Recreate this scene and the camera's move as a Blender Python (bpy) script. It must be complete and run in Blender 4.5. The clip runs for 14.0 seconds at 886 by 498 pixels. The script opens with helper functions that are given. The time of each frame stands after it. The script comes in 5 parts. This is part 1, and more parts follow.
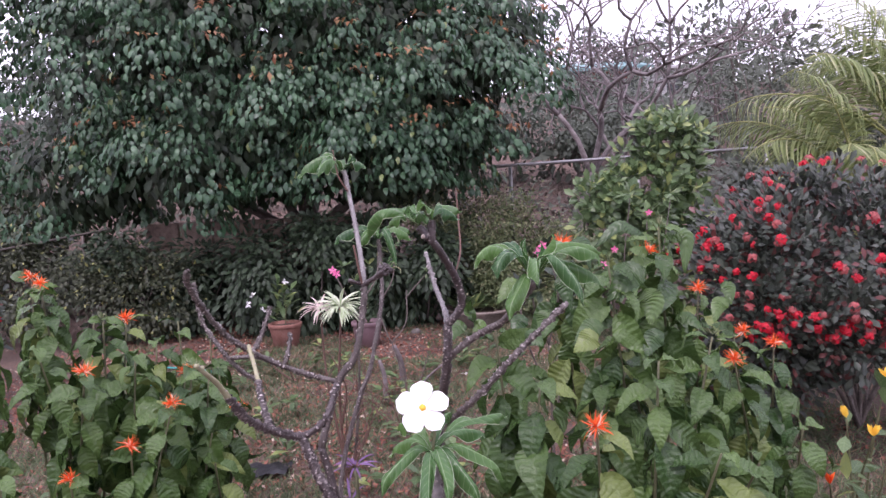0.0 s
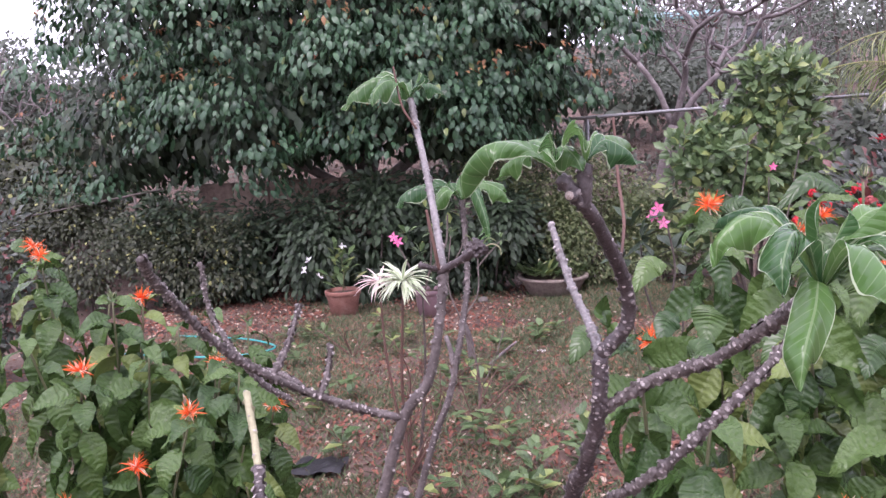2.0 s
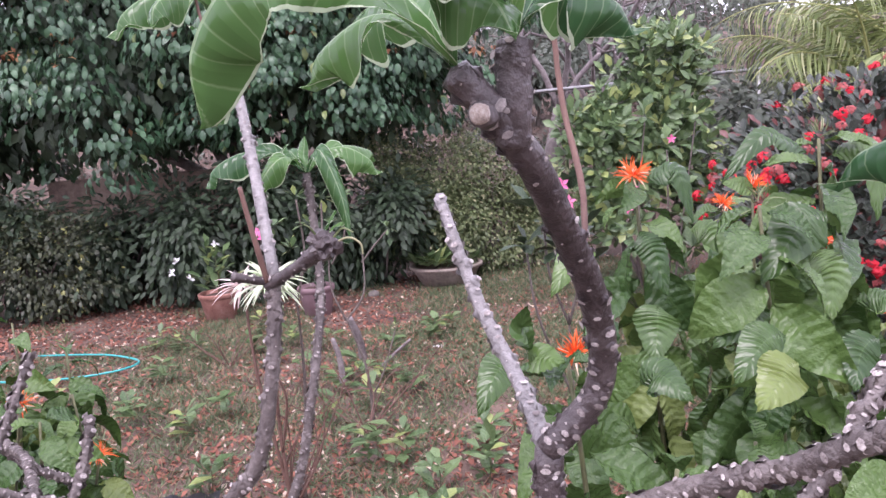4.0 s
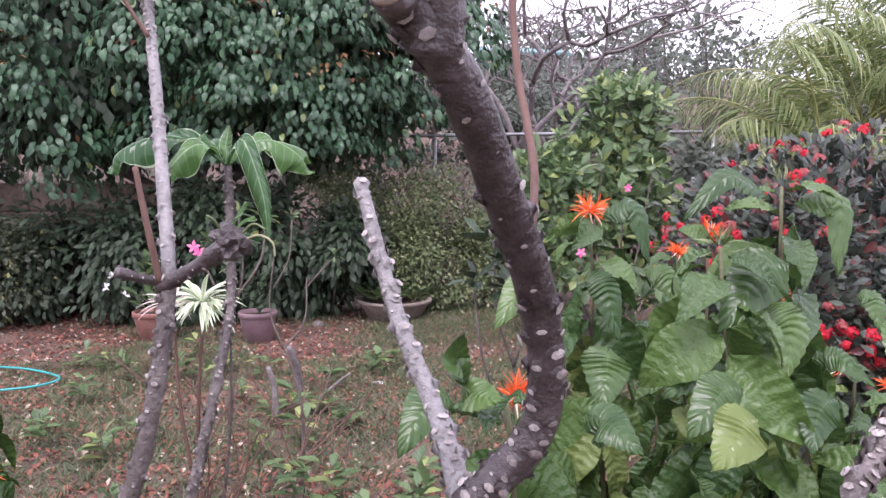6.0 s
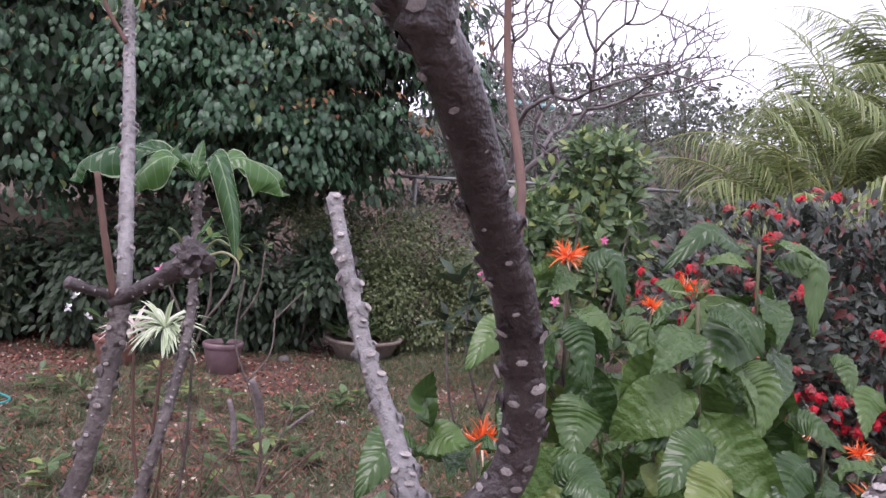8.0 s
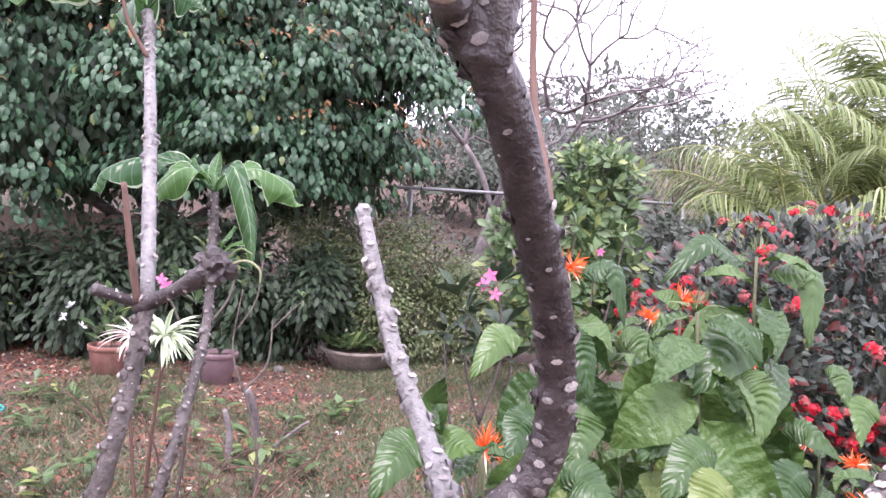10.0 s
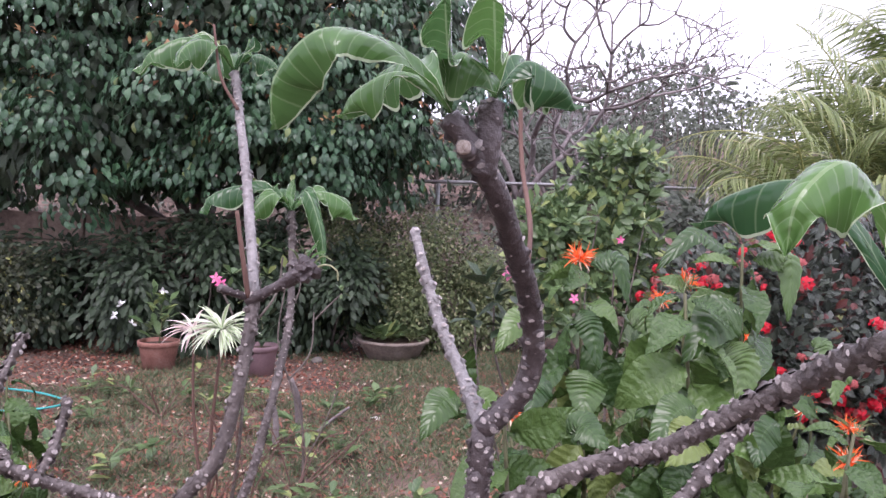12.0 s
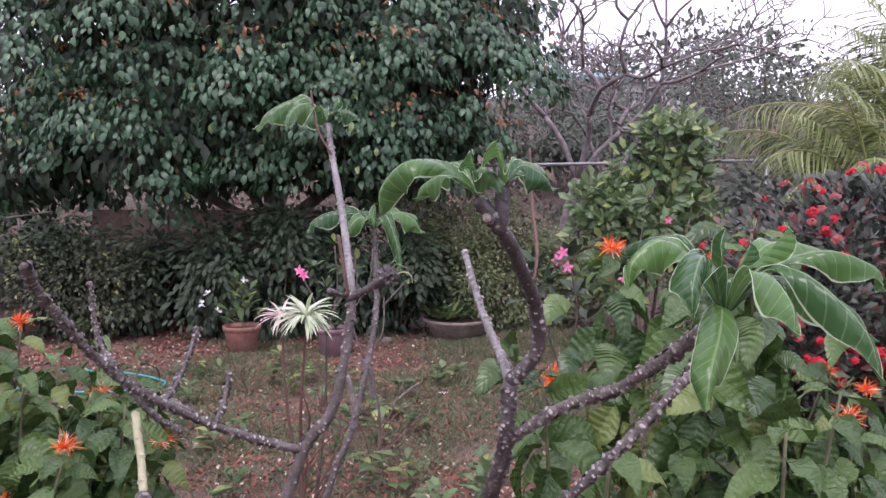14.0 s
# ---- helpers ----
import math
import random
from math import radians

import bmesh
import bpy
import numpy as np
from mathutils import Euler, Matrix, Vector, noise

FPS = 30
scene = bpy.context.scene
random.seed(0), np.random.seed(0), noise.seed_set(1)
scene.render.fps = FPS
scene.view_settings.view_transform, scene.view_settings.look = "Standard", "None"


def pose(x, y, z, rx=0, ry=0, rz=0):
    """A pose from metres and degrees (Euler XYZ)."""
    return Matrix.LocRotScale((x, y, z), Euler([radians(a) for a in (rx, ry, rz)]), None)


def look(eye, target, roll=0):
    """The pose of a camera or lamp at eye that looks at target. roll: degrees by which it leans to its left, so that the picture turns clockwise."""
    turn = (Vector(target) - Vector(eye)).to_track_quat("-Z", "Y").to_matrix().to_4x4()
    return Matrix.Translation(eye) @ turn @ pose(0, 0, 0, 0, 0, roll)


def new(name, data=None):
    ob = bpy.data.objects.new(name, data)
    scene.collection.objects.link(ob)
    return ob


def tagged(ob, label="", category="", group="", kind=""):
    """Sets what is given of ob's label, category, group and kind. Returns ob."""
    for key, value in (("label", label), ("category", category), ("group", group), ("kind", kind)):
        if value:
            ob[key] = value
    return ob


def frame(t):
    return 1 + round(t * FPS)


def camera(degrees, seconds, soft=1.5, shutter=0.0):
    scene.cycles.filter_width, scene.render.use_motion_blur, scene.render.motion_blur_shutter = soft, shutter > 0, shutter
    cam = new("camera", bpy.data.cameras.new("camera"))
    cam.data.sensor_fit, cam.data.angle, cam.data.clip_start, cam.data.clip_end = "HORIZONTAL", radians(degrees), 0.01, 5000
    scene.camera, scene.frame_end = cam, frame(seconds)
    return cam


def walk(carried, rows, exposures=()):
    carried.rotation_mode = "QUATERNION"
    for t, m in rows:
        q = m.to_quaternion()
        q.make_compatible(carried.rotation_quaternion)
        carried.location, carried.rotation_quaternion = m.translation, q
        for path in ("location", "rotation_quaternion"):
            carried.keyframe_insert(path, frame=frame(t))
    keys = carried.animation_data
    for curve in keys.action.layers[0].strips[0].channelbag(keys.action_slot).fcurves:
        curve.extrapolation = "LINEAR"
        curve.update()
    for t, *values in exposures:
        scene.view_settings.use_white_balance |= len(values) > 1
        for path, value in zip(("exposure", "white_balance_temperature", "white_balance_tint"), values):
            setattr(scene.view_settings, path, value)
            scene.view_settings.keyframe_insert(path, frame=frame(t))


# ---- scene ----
cam = camera(64.0, 14.0)
PATH = [
    (0, (0.049, -0.013, 1.6), (-0.02, 1.98, 1.45), -2.7),
    (0.5, (0.084, 0.122, 1.605), (-0.126, 2.104, 1.448), -0.7),
    (1, (0.07, 0.26, 1.592), (-0.248, 2.225, 1.401), 0.1),
    (1.5, (-0.02, 0.482, 1.581), (-0.336, 2.446, 1.369), -1.7),
    (2, (-0.083, 0.67, 1.565), (-0.324, 2.639, 1.312), -3.1),
    (2.5, (-0.103, 0.815, 1.544), (-0.228, 2.79, 1.256), -4.2),
    (3, (-0.096, 0.946, 1.53), (-0.105, 2.922, 1.222), -5.5),
    (3.2, (-0.093, 0.993, 1.526), (-0.07, 2.968, 1.21), -5.4),
    (5.3, (-0.032, 1.18, 1.488), (0.079, 3.163, 1.259), -3.3),
    (5.5, (-0.036, 1.185, 1.485), (0.098, 3.169, 1.271), -2.1),
    (6, (-0.043, 1.216, 1.469), (0.151, 3.196, 1.27), 0.2),
    (6.5, (-0.05, 1.26, 1.444), (0.178, 3.238, 1.25), 2.2),
    (7, (-0.05, 1.273, 1.442), (0.206, 3.249, 1.268), 3.8),
    (7.5, (-0.044, 1.257, 1.449), (0.23, 3.234, 1.326), 4.1),
    (8, (-0.04, 1.244, 1.456), (0.221, 3.225, 1.381), 4.0),
    (8.2, (-0.039, 1.244, 1.457), (0.223, 3.225, 1.397), 4.3),
    (10.3, (-0.068, 1.213, 1.454), (0.212, 3.192, 1.413), 4.2),
    (10.5, (-0.073, 1.196, 1.457), (0.208, 3.176, 1.416), 3.7),
    (11, (-0.083, 1.134, 1.464), (0.182, 3.116, 1.42), 3.2),
    (11.5, (-0.083, 1.072, 1.465), (0.162, 3.056, 1.41), 2.8),
    (12, (-0.091, 0.997, 1.475), (0.108, 2.986, 1.4), 2.5),
    (12.5, (-0.104, 0.954, 1.479), (0.039, 2.947, 1.385), 2.0),
    (13, (-0.11, 0.896, 1.495), (0.008, 2.891, 1.411), 1.6),
    (13.5, (-0.121, 0.801, 1.514), (-0.029, 2.797, 1.431), 1.8),
    (14, (-0.094, 0.68, 1.539), (-0.069, 2.675, 1.399), 0.2),
]
walk(cam, [(t, look(eye, target, roll)) for t, eye, target, roll in PATH],
     [(t, stops + 0.12, 6150, tint + 7) for t, stops, tint in ((0, 1.05, 29), (1.5, 1.2, 29), (2.2, 1.52, 28), (3, 1.65, 27), (5.5, 1.5, 23), (7, 1.2, 22), (7.5, 0.97, 22), (8.2, 0.93, 22), (10.3, 1.98, 23), (11, 1.88, 23), (11.5, 1.48, 23), (12.5, 1.27, 24), (13.5, 1.05, 25), (14, 1.03, 26))])

# ---- light ----
world = bpy.data.worlds.new("overcast")
scene.world = world
world.use_nodes = True
wt = world.node_tree
sky = wt.nodes.new("ShaderNodeTexSky")
sky.sky_type, sky.sun_disc = "NISHITA", False
sky.sun_elevation, sky.sun_rotation = radians(62), radians(200)
sky.dust_density, sky.air_density = 4.0, 1.0
cloud = wt.nodes.new("ShaderNodeMixRGB")
cloud.inputs[0].default_value, cloud.inputs[2].default_value = 0.8, (9.5, 9.6, 10.2, 1)
wt.links.new(sky.outputs[0], cloud.inputs[1])
wt.links.new(cloud.outputs[0], wt.nodes["Background"].inputs[0])
wt.nodes["Background"].inputs[1].default_value = 0.1
sun = new("sun", bpy.data.lights.new("sun", "SUN"))
sun.data.energy, sun.data.angle, sun.data.color = 0.9, radians(25), (1.0, 0.97, 0.92)
sun.matrix_world = look((-1.6, -1.4, 9.0), (0, 3, 0.5))

# ---- building helpers ----
rng = np.random.default_rng(7)


def unit(v):
    v = np.asarray(v, float)
    return v / np.maximum(np.linalg.norm(v, axis=-1, keepdims=True), 1e-9)


def mesh_of(name, verts, faces, mat, uvs=None, smooth=True):
    me = bpy.data.meshes.new(name)
    me.from_pydata(np.asarray(verts).tolist(), [], faces if isinstance(faces, list) else faces.tolist())
    if uvs is not None:
        layer = me.uv_layers.new(name="uv")
        idx = np.empty(len(me.loops), dtype=np.int32)
        me.loops.foreach_get("vertex_index", idx)
        layer.data.foreach_set("uv", np.asarray(uvs)[idx].astype(np.float32).ravel())
    me.polygons.foreach_set("use_smooth", [smooth] * len(me.polygons))
    me.materials.append(mat)
    me.update()
    return me


def part(name, me, parent, label="", kind=""):
    """One mesh as one object under a thing or a part."""
    ob = new(name, me)
    ob.parent = parent
    return tagged(ob, label, kind=kind)


def thing(name, place, label, category, group="", kind=""):
    ob = new(name)
    ob.empty_display_size = 0.1
    ob.location = place
    bpy.context.view_layer.update()
    return tagged(ob, label, category, group, kind)


def local(parent, pts):
    return np.asarray(pts, float) - np.array(parent.location)


def curve(pts, n):
    """A smooth line of n points through a few."""
    p = np.asarray(pts, float)
    p = np.vstack([2 * p[0] - p[1], p, 2 * p[-1] - p[-2]])
    out = []
    for u in np.linspace(0, len(p) - 3.0001, n):
        i, f = int(u), u - int(u)
        a, b, c, d = p[i:i + 4]
        out.append(0.5 * (2 * b + (c - a) * f + (2 * a - 5 * b + 4 * c - d) * f * f + (3 * b - a - 3 * c + d) * f ** 3))
    return np.array(out)


def tube(pts, radii, sides=7, lumps=0.0, cap=True):
    """Vertices and faces of a round limb along a line."""
    p = np.asarray(pts, float)
    r = np.interp(np.linspace(0, 1, len(p)), np.linspace(0, 1, len(radii)), radii)
    t = unit(np.gradient(p, axis=0))
    n = unit(np.cross(t[0], (0.31, 0.17, 0.93) if abs(t[0][2]) < 0.9 else (1, 0, 0.1)))
    verts, faces = [], []
    for i in range(len(p)):
        n = unit(n - t[i] * np.dot(n, t[i]))
        b = np.cross(t[i], n)
        for k in range(sides):
            a = 2 * math.pi * k / sides
            rr = r[i] * (1 + lumps * noise.noise(Vector(p[i] * 95) + Vector((math.cos(a) * 1.3, math.sin(a) * 1.3, 0))))
            verts.append(p[i] + rr * (math.cos(a) * n + math.sin(a) * b))
    for i in range(len(p) - 1):
        for k in range(sides):
            k2 = (k + 1) % sides
            faces.append((i * sides + k, i * sides + k2, (i + 1) * sides + k2, (i + 1) * sides + k))
    if cap:
        for i, s in ((0, -1), (len(p) - 1, 1)):
            verts.append(p[i] + s * t[i] * r[i] * 0.35)
            c = len(verts) - 1
            for k in range(sides):
                f = (i * sides + k, i * sides + (k + 1) % sides, c)
                faces.append(f if s > 0 else f[::-1])
    return np.array(verts), faces


def joined(pieces):
    verts, faces, n = [], [], 0
    for v, f in pieces:
        verts.append(v)
        faces += [tuple(i + n for i in q) for q in f]
        n += len(v)
    return np.vstack(verts), faces


def leaf_grid(length, width, nu=2, nv=4, peak=0.5, fold=0.2, droop=0.6, wave=0.0, pleats=0, sharp=1.0, lobe=0.0):
    """A leaf from the origin along +y, its face up: vertices, faces, uvs."""
    verts, uvs, faces = [], [], []
    ang, y, z = 0.0, 0.0, 0.0
    for j in range(nv + 1):
        v = j / nv
        w = math.sin(math.pi * min(0.999, v ** (math.log(0.5) / math.log(peak)))) ** sharp
        if lobe:
            w *= 1 - lobe * math.exp(-((v - 0.35) / 0.16) ** 2)
        w = max(w, 0.03) * width / 2
        for i in range(nu + 1):
            s = 2 * i / nu - 1
            lift = fold * abs(s) * w + wave * length * s * s * math.sin(v * 15 + s * 2)
            if pleats:
                lift -= 0.008 * length * math.cos(2 * math.pi * (v * pleats - abs(s) * 1.1)) * min(1, abs(s) * 3)
                lift += 0.07 * length * noise.noise(Vector((s * 1.5 + 9 * fold, v * 4.2, 40 * width))) + 0.02 * length * noise.noise(Vector((s * 4, v * 13, 40 * fold)))
            verts.append((s * w, y - math.sin(ang) * -lift * 0, z + lift))
            uvs.append((i / nu, v))
        ang -= droop / nv
        y += math.cos(ang) * length / nv
        z += math.sin(ang) * length / nv
    for j in range(nv):
        for i in range(nu):
            a = j * (nu + 1) + i
            faces.append((a, a + 1, a + nu + 2, a + nu + 1))
    return np.array(verts), np.array(faces), np.array(uvs)


def frames(pos, axis, normal, scale):
    """3 x 4 placements, y along axis and z near normal."""
    y = unit(axis)
    x = unit(np.cross(y, normal))
    z = np.cross(x, y)
    s = np.asarray(scale, float).reshape(-1, 1)
    return np.stack([x * s, y * s, z * s, np.asarray(pos, float)], axis=2)


def scattered(name, grid, ms, mat, smooth=True):
    """Many copies of one small sheet, joined."""
    v, f, uv = grid
    k, n = len(ms), len(v)
    verts = (np.einsum("kij,nj->kni", ms[:, :, :3], v) + ms[:, None, :, 3]).reshape(-1, 3)
    faces = (f[None] + (np.arange(k) * n)[:, None, None]).reshape(-1, f.shape[1])
    return mesh_of(name, verts, faces, mat, np.tile(uv, (k, 1)), smooth)


def pieces(name, grid, ms, mat, parent, label=""):
    """Like scattered(), but every copy is a part of its own on one shared mesh."""
    v, f, uv = grid
    me = mesh_of(name, v, [tuple(int(i) for i in q) for q in f], mat, uv)
    for m in ms:
        part(name, me, parent, label).matrix_local = matrix(m)


def matrix(m):
    return Matrix([list(r) for r in m] + [[0, 0, 0, 1]])


def ball(n):
    return unit(rng.normal(size=(n, 3)))


# ---- materials ----
def shader(name):
    m = bpy.data.materials.new(name)
    m.use_nodes = True
    nt = m.node_tree
    return m, nt, nt.nodes["Principled BSDF"]


def add(nt, kind, *values):
    n = nt.nodes.new("ShaderNode" + kind)
    for i, value in enumerate(values):
        if value is None:
            continue
        if isinstance(value, bpy.types.NodeSocket):
            nt.links.new(value, n.inputs[i])
        else:
            n.inputs[i].default_value = value
    return n


def num(nt, op, *values):
    n = add(nt, "Math", *values)
    n.operation = op
    return n.outputs[0]


def blend(nt, fac, a, b):
    n = nt.nodes.new("ShaderNodeMixRGB")
    for i, v in enumerate((fac, a, b)):
        if isinstance(v, bpy.types.NodeSocket):
            nt.links.new(v, n.inputs[i])
        else:
            n.inputs[i].default_value = v if i == 0 else (*v, 1)
    return n.outputs[0]


def chance(nt):
    """A number that differs from leaf to leaf."""
    return num(nt, "FRACT", num(nt, "ADD", add(nt, "NewGeometry").outputs["Random Per Island"],
                                add(nt, "ObjectInfo").outputs["Random"]))


def muted(c, dull):
    """Greens as they are in a dry season: nearer to grey."""
    if c[1] <= max(c[0], c[2]) * 1.02:
        return c
    g = 0.42 * c[0] + 0.42 * c[1] + 0.16 * c[2]
    return tuple((1 - dull) * v + dull * g * w for v, w in zip(c, (1.0, 0.97, 1.0)))


def leaf_mat(name, dark, light, vein=None, veins=8, rough=0.45, through_light=0.25, odd=None, odd_share=0.06, rim=None, midrib=0.06, bump=0.3, dull=0.12, vein_share=0.45, vein_width=0.16):
    m, nt, bsdf = shader(name)
    dark, light, vein = muted(dark, dull), muted(light, dull), muted(vein, dull) if vein else None
    r = chance(nt)
    spot = add(nt, "TexNoise", add(nt, "TexCoord").outputs["Object"], None, 22.0, 3.0)
    mixf = num(nt, "ADD", num(nt, "MULTIPLY", r, 0.7), num(nt, "MULTIPLY", spot.outputs[0], 0.35))
    colour = blend(nt, mixf, dark, light)
    if odd:
        colour = blend(nt, num(nt, "GREATER_THAN", num(nt, "FRACT", num(nt, "MULTIPLY", r, 37.7)), 1 - odd_share), colour, odd)
    if vein:
        uv = add(nt, "SeparateXYZ", add(nt, "UVMap").outputs[0])
        a = num(nt, "MULTIPLY", num(nt, "ABSOLUTE", num(nt, "SUBTRACT", uv.outputs[0], 0.5)), 2.0)
        mid = num(nt, "LESS_THAN", a, midrib)
        ph = num(nt, "SUBTRACT", num(nt, "MULTIPLY", uv.outputs[1], float(veins)), num(nt, "MULTIPLY", a, 1.1))
        saw = num(nt, "PINGPONG", ph, 0.5)
        lat = add(nt, "MapRange", saw, 0.0, vein_width, 0.8, 0.0).outputs[0]
        mask = num(nt, "MAXIMUM", mid, lat)
        colour = blend(nt, num(nt, "MULTIPLY", mask, vein_share), colour, vein)
        if rim:
            colour = blend(nt, num(nt, "MULTIPLY", num(nt, "GREATER_THAN", a, 0.95), 0.75), colour, rim)
        b = add(nt, "Bump", bump, 0.004, None)
        nt.links.new(num(nt, "ADD", num(nt, "MULTIPLY", saw, 2.0), num(nt, "MULTIPLY", spot.outputs[0], 2.5)), b.inputs["Height"])
        nt.links.new(b.outputs[0], bsdf.inputs["Normal"])
    nt.links.new(colour, bsdf.inputs["Base Color"])
    bsdf.inputs["Roughness"].default_value = rough
    bsdf.inputs["Specular IOR Level"].default_value = 0.4
    if through_light:
        tr = nt.nodes.new("ShaderNodeBsdfTranslucent")
        nt.links.new(colour, tr.inputs[0])
        mx = nt.nodes.new("ShaderNodeMixShader")
        mx.inputs[0].default_value = through_light
        nt.links.new(bsdf.outputs[0], mx.inputs[1])
        nt.links.new(tr.outputs[0], mx.inputs[2])
        nt.links.new(mx.outputs[0], nt.nodes["Material Output"].inputs[0])
    return m


def rough_mat(name, colours, scale=8.0, fine=60.0, rough=0.8, bump=0.4, depth=0.005, metal=0.0, stretch=(1, 1, 1)):
    """A grained, stained surface in two or three colours, at two scales."""
    m, nt, bsdf = shader(name)
    co = add(nt, "Mapping", add(nt, "TexCoord").outputs["Object"], None, None, stretch).outputs[0]
    big = add(nt, "TexNoise", co, None, scale, 4.0, 0.6)
    small = add(nt, "TexNoise", co, None, fine, 3.0, 0.7)
    ramp = add(nt, "ValToRGB", num(nt, "ADD", num(nt, "MULTIPLY", big.outputs[0], 0.62), num(nt, "MULTIPLY", small.outputs[0], 0.38)))
    els = ramp.color_ramp.elements
    while len(els) < len(colours):
        els.new(0.5)
    for i, c in enumerate(colours):
        els[i].position, els[i].color = 0.34 + 0.32 * i / (len(colours) - 1), (*c, 1)
    nt.links.new(ramp.outputs[0], bsdf.inputs["Base Color"])
    b = add(nt, "Bump", bump, depth)
    nt.links.new(small.outputs[0], b.inputs["Height"])
    nt.links.new(b.outputs[0], bsdf.inputs["Normal"])
    bsdf.inputs["Roughness"].default_value, bsdf.inputs["Metallic"].default_value = rough, metal
    return m


def petal_mat(name, a, b, rough=0.5):
    return leaf_mat(name, a, b, rough=rough, through_light=0.3)


M_SOIL = rough_mat("soil", [(0.042, 0.027, 0.021), (0.096, 0.061, 0.046), (0.18, 0.125, 0.097)], 1.6, 38, 0.95, 0.8, 0.02)
M_GRASS = leaf_mat("grass", (0.045, 0.080, 0.034), (0.17, 0.225, 0.105), odd=(0.30, 0.21, 0.14), odd_share=0.2, rough=0.6, dull=0.1)
M_LITTER = leaf_mat("dead_leaf", (0.105, 0.032, 0.022), (0.33, 0.135, 0.088), odd=(0.46, 0.37, 0.29), odd_share=0.14, rough=0.8, through_light=0.05)
M_BANK = leaf_mat("bank_litter", (0.055, 0.042, 0.034), (0.16, 0.13, 0.105), rough=0.85, through_light=0.05)
M_HEDGE = leaf_mat("hedge_leaf", (0.012, 0.042, 0.022), (0.072, 0.152, 0.073), vein=(0.10, 0.175, 0.095), veins=6, rough=0.3, odd=(0.17, 0.22, 0.08), odd_share=0.025, through_light=0.12, dull=0.0, vein_share=0.3)
M_HEDGE_TIP = leaf_mat("hedge_new_leaf", (0.26, 0.09, 0.05), (0.34, 0.22, 0.10), rough=0.45)
# dark shrub leaves; also the shade coloured into the big tree's inner foliage
M_DARK = leaf_mat("dark_and_shade_leaf", (0.008, 0.022, 0.009), (0.040, 0.078, 0.030), vein=(0.05, 0.09, 0.035), rough=0.5, through_light=0.1, dull=0.2)
M_OLIVE = leaf_mat("olive_leaf", (0.013, 0.022, 0.009), (0.060, 0.074, 0.030), odd=(0.24, 0.25, 0.09), odd_share=0.04, rough=0.5, through_light=0.12, dull=0.1)
M_VINE = leaf_mat("vine_leaf", (0.06, 0.10, 0.030), (0.20, 0.26, 0.085), odd=(0.32, 0.32, 0.18), odd_share=0.1, dull=0.2)
M_JASMINE = leaf_mat("glossy_leaf", (0.034, 0.082, 0.028), (0.15, 0.24, 0.085), vein=(0.20, 0.29, 0.12), veins=5, rough=0.28, odd=(0.28, 0.34, 0.12), odd_share=0.15)
M_PALM = leaf_mat("palm_leaflet", (0.085, 0.138, 0.036), (0.31, 0.37, 0.14), rough=0.3, odd=(0.44, 0.46, 0.25), odd_share=0.08, through_light=0.4, dull=0.05)
M_RACHIS = rough_mat("palm_rib", [(0.22, 0.25, 0.08), (0.36, 0.36, 0.14)], 6, 50, 0.5, 0.2)
M_IXORA = leaf_mat("ixora_leaf", (0.010, 0.020, 0.014), (0.070, 0.092, 0.062), vein=(0.09, 0.105, 0.08), veins=6, rough=0.3, odd=(0.11, 0.030, 0.026), odd_share=0.16, through_light=0.08, dull=0.15)
M_RED = petal_mat("red_petal", (0.42, 0.006, 0.018), (0.66, 0.020, 0.040))
M_ROSE = petal_mat("faded_red_petal", (0.30, 0.06, 0.06), (0.48, 0.13, 0.12))
M_PINK = petal_mat("pink_petal", (0.75, 0.10, 0.30), (0.85, 0.30, 0.48))
M_ORANGE = petal_mat("orange_petal", (0.80, 0.09, 0.015), (0.95, 0.22, 0.05))
M_CREAM = petal_mat("cream_petal", (0.85, 0.60, 0.42), (0.92, 0.78, 0.62))
M_WHITE = leaf_mat("white_petal", (0.80, 0.80, 0.80), (0.88, 0.88, 0.87), rough=0.5, through_light=0.2)
M_YELLOW = petal_mat("yellow_petal", (0.80, 0.50, 0.04), (0.90, 0.62, 0.10))
M_BROAD = leaf_mat("pleated_leaf", (0.014, 0.046, 0.013), (0.088, 0.155, 0.038), vein=(0.13, 0.20, 0.070), veins=10, vein_width=0.1, rough=0.27, odd=(0.135, 0.185, 0.05), odd_share=0.1, through_light=0.16, midrib=0.035, bump=0.45, vein_share=0.15, dull=0.0)
M_STEM = rough_mat("green_stem", [(0.06, 0.055, 0.03), (0.13, 0.14, 0.06)], 12, 80, 0.6, 0.3)
M_SPOON = leaf_mat("spoon_leaf", (0.016, 0.068, 0.030), (0.110, 0.225, 0.058), vein=(0.40, 0.52, 0.30), veins=12, vein_width=0.07, rough=0.19, rim=(0.58, 0.68, 0.48), through_light=0.34, midrib=0.05, vein_share=0.3, bump=0.2, dull=0.0)
M_BARK_DARK = rough_mat("plumeria_bark", [(0.022, 0.016, 0.016), (0.055, 0.043, 0.042), (0.105, 0.088, 0.086)], 22, 140, 0.42, 0.8, 0.003)
M_BARK_MID = rough_mat("grey_brown_plumeria_bark", [(0.042, 0.033, 0.030), (0.085, 0.070, 0.064), (0.165, 0.142, 0.132)], 26, 160, 0.5, 0.8, 0.003)
M_BARK_GREY = rough_mat("pale_plumeria_bark", [(0.10, 0.09, 0.088), (0.185, 0.175, 0.17), (0.28, 0.265, 0.26)], 26, 160, 0.5, 0.8, 0.003)
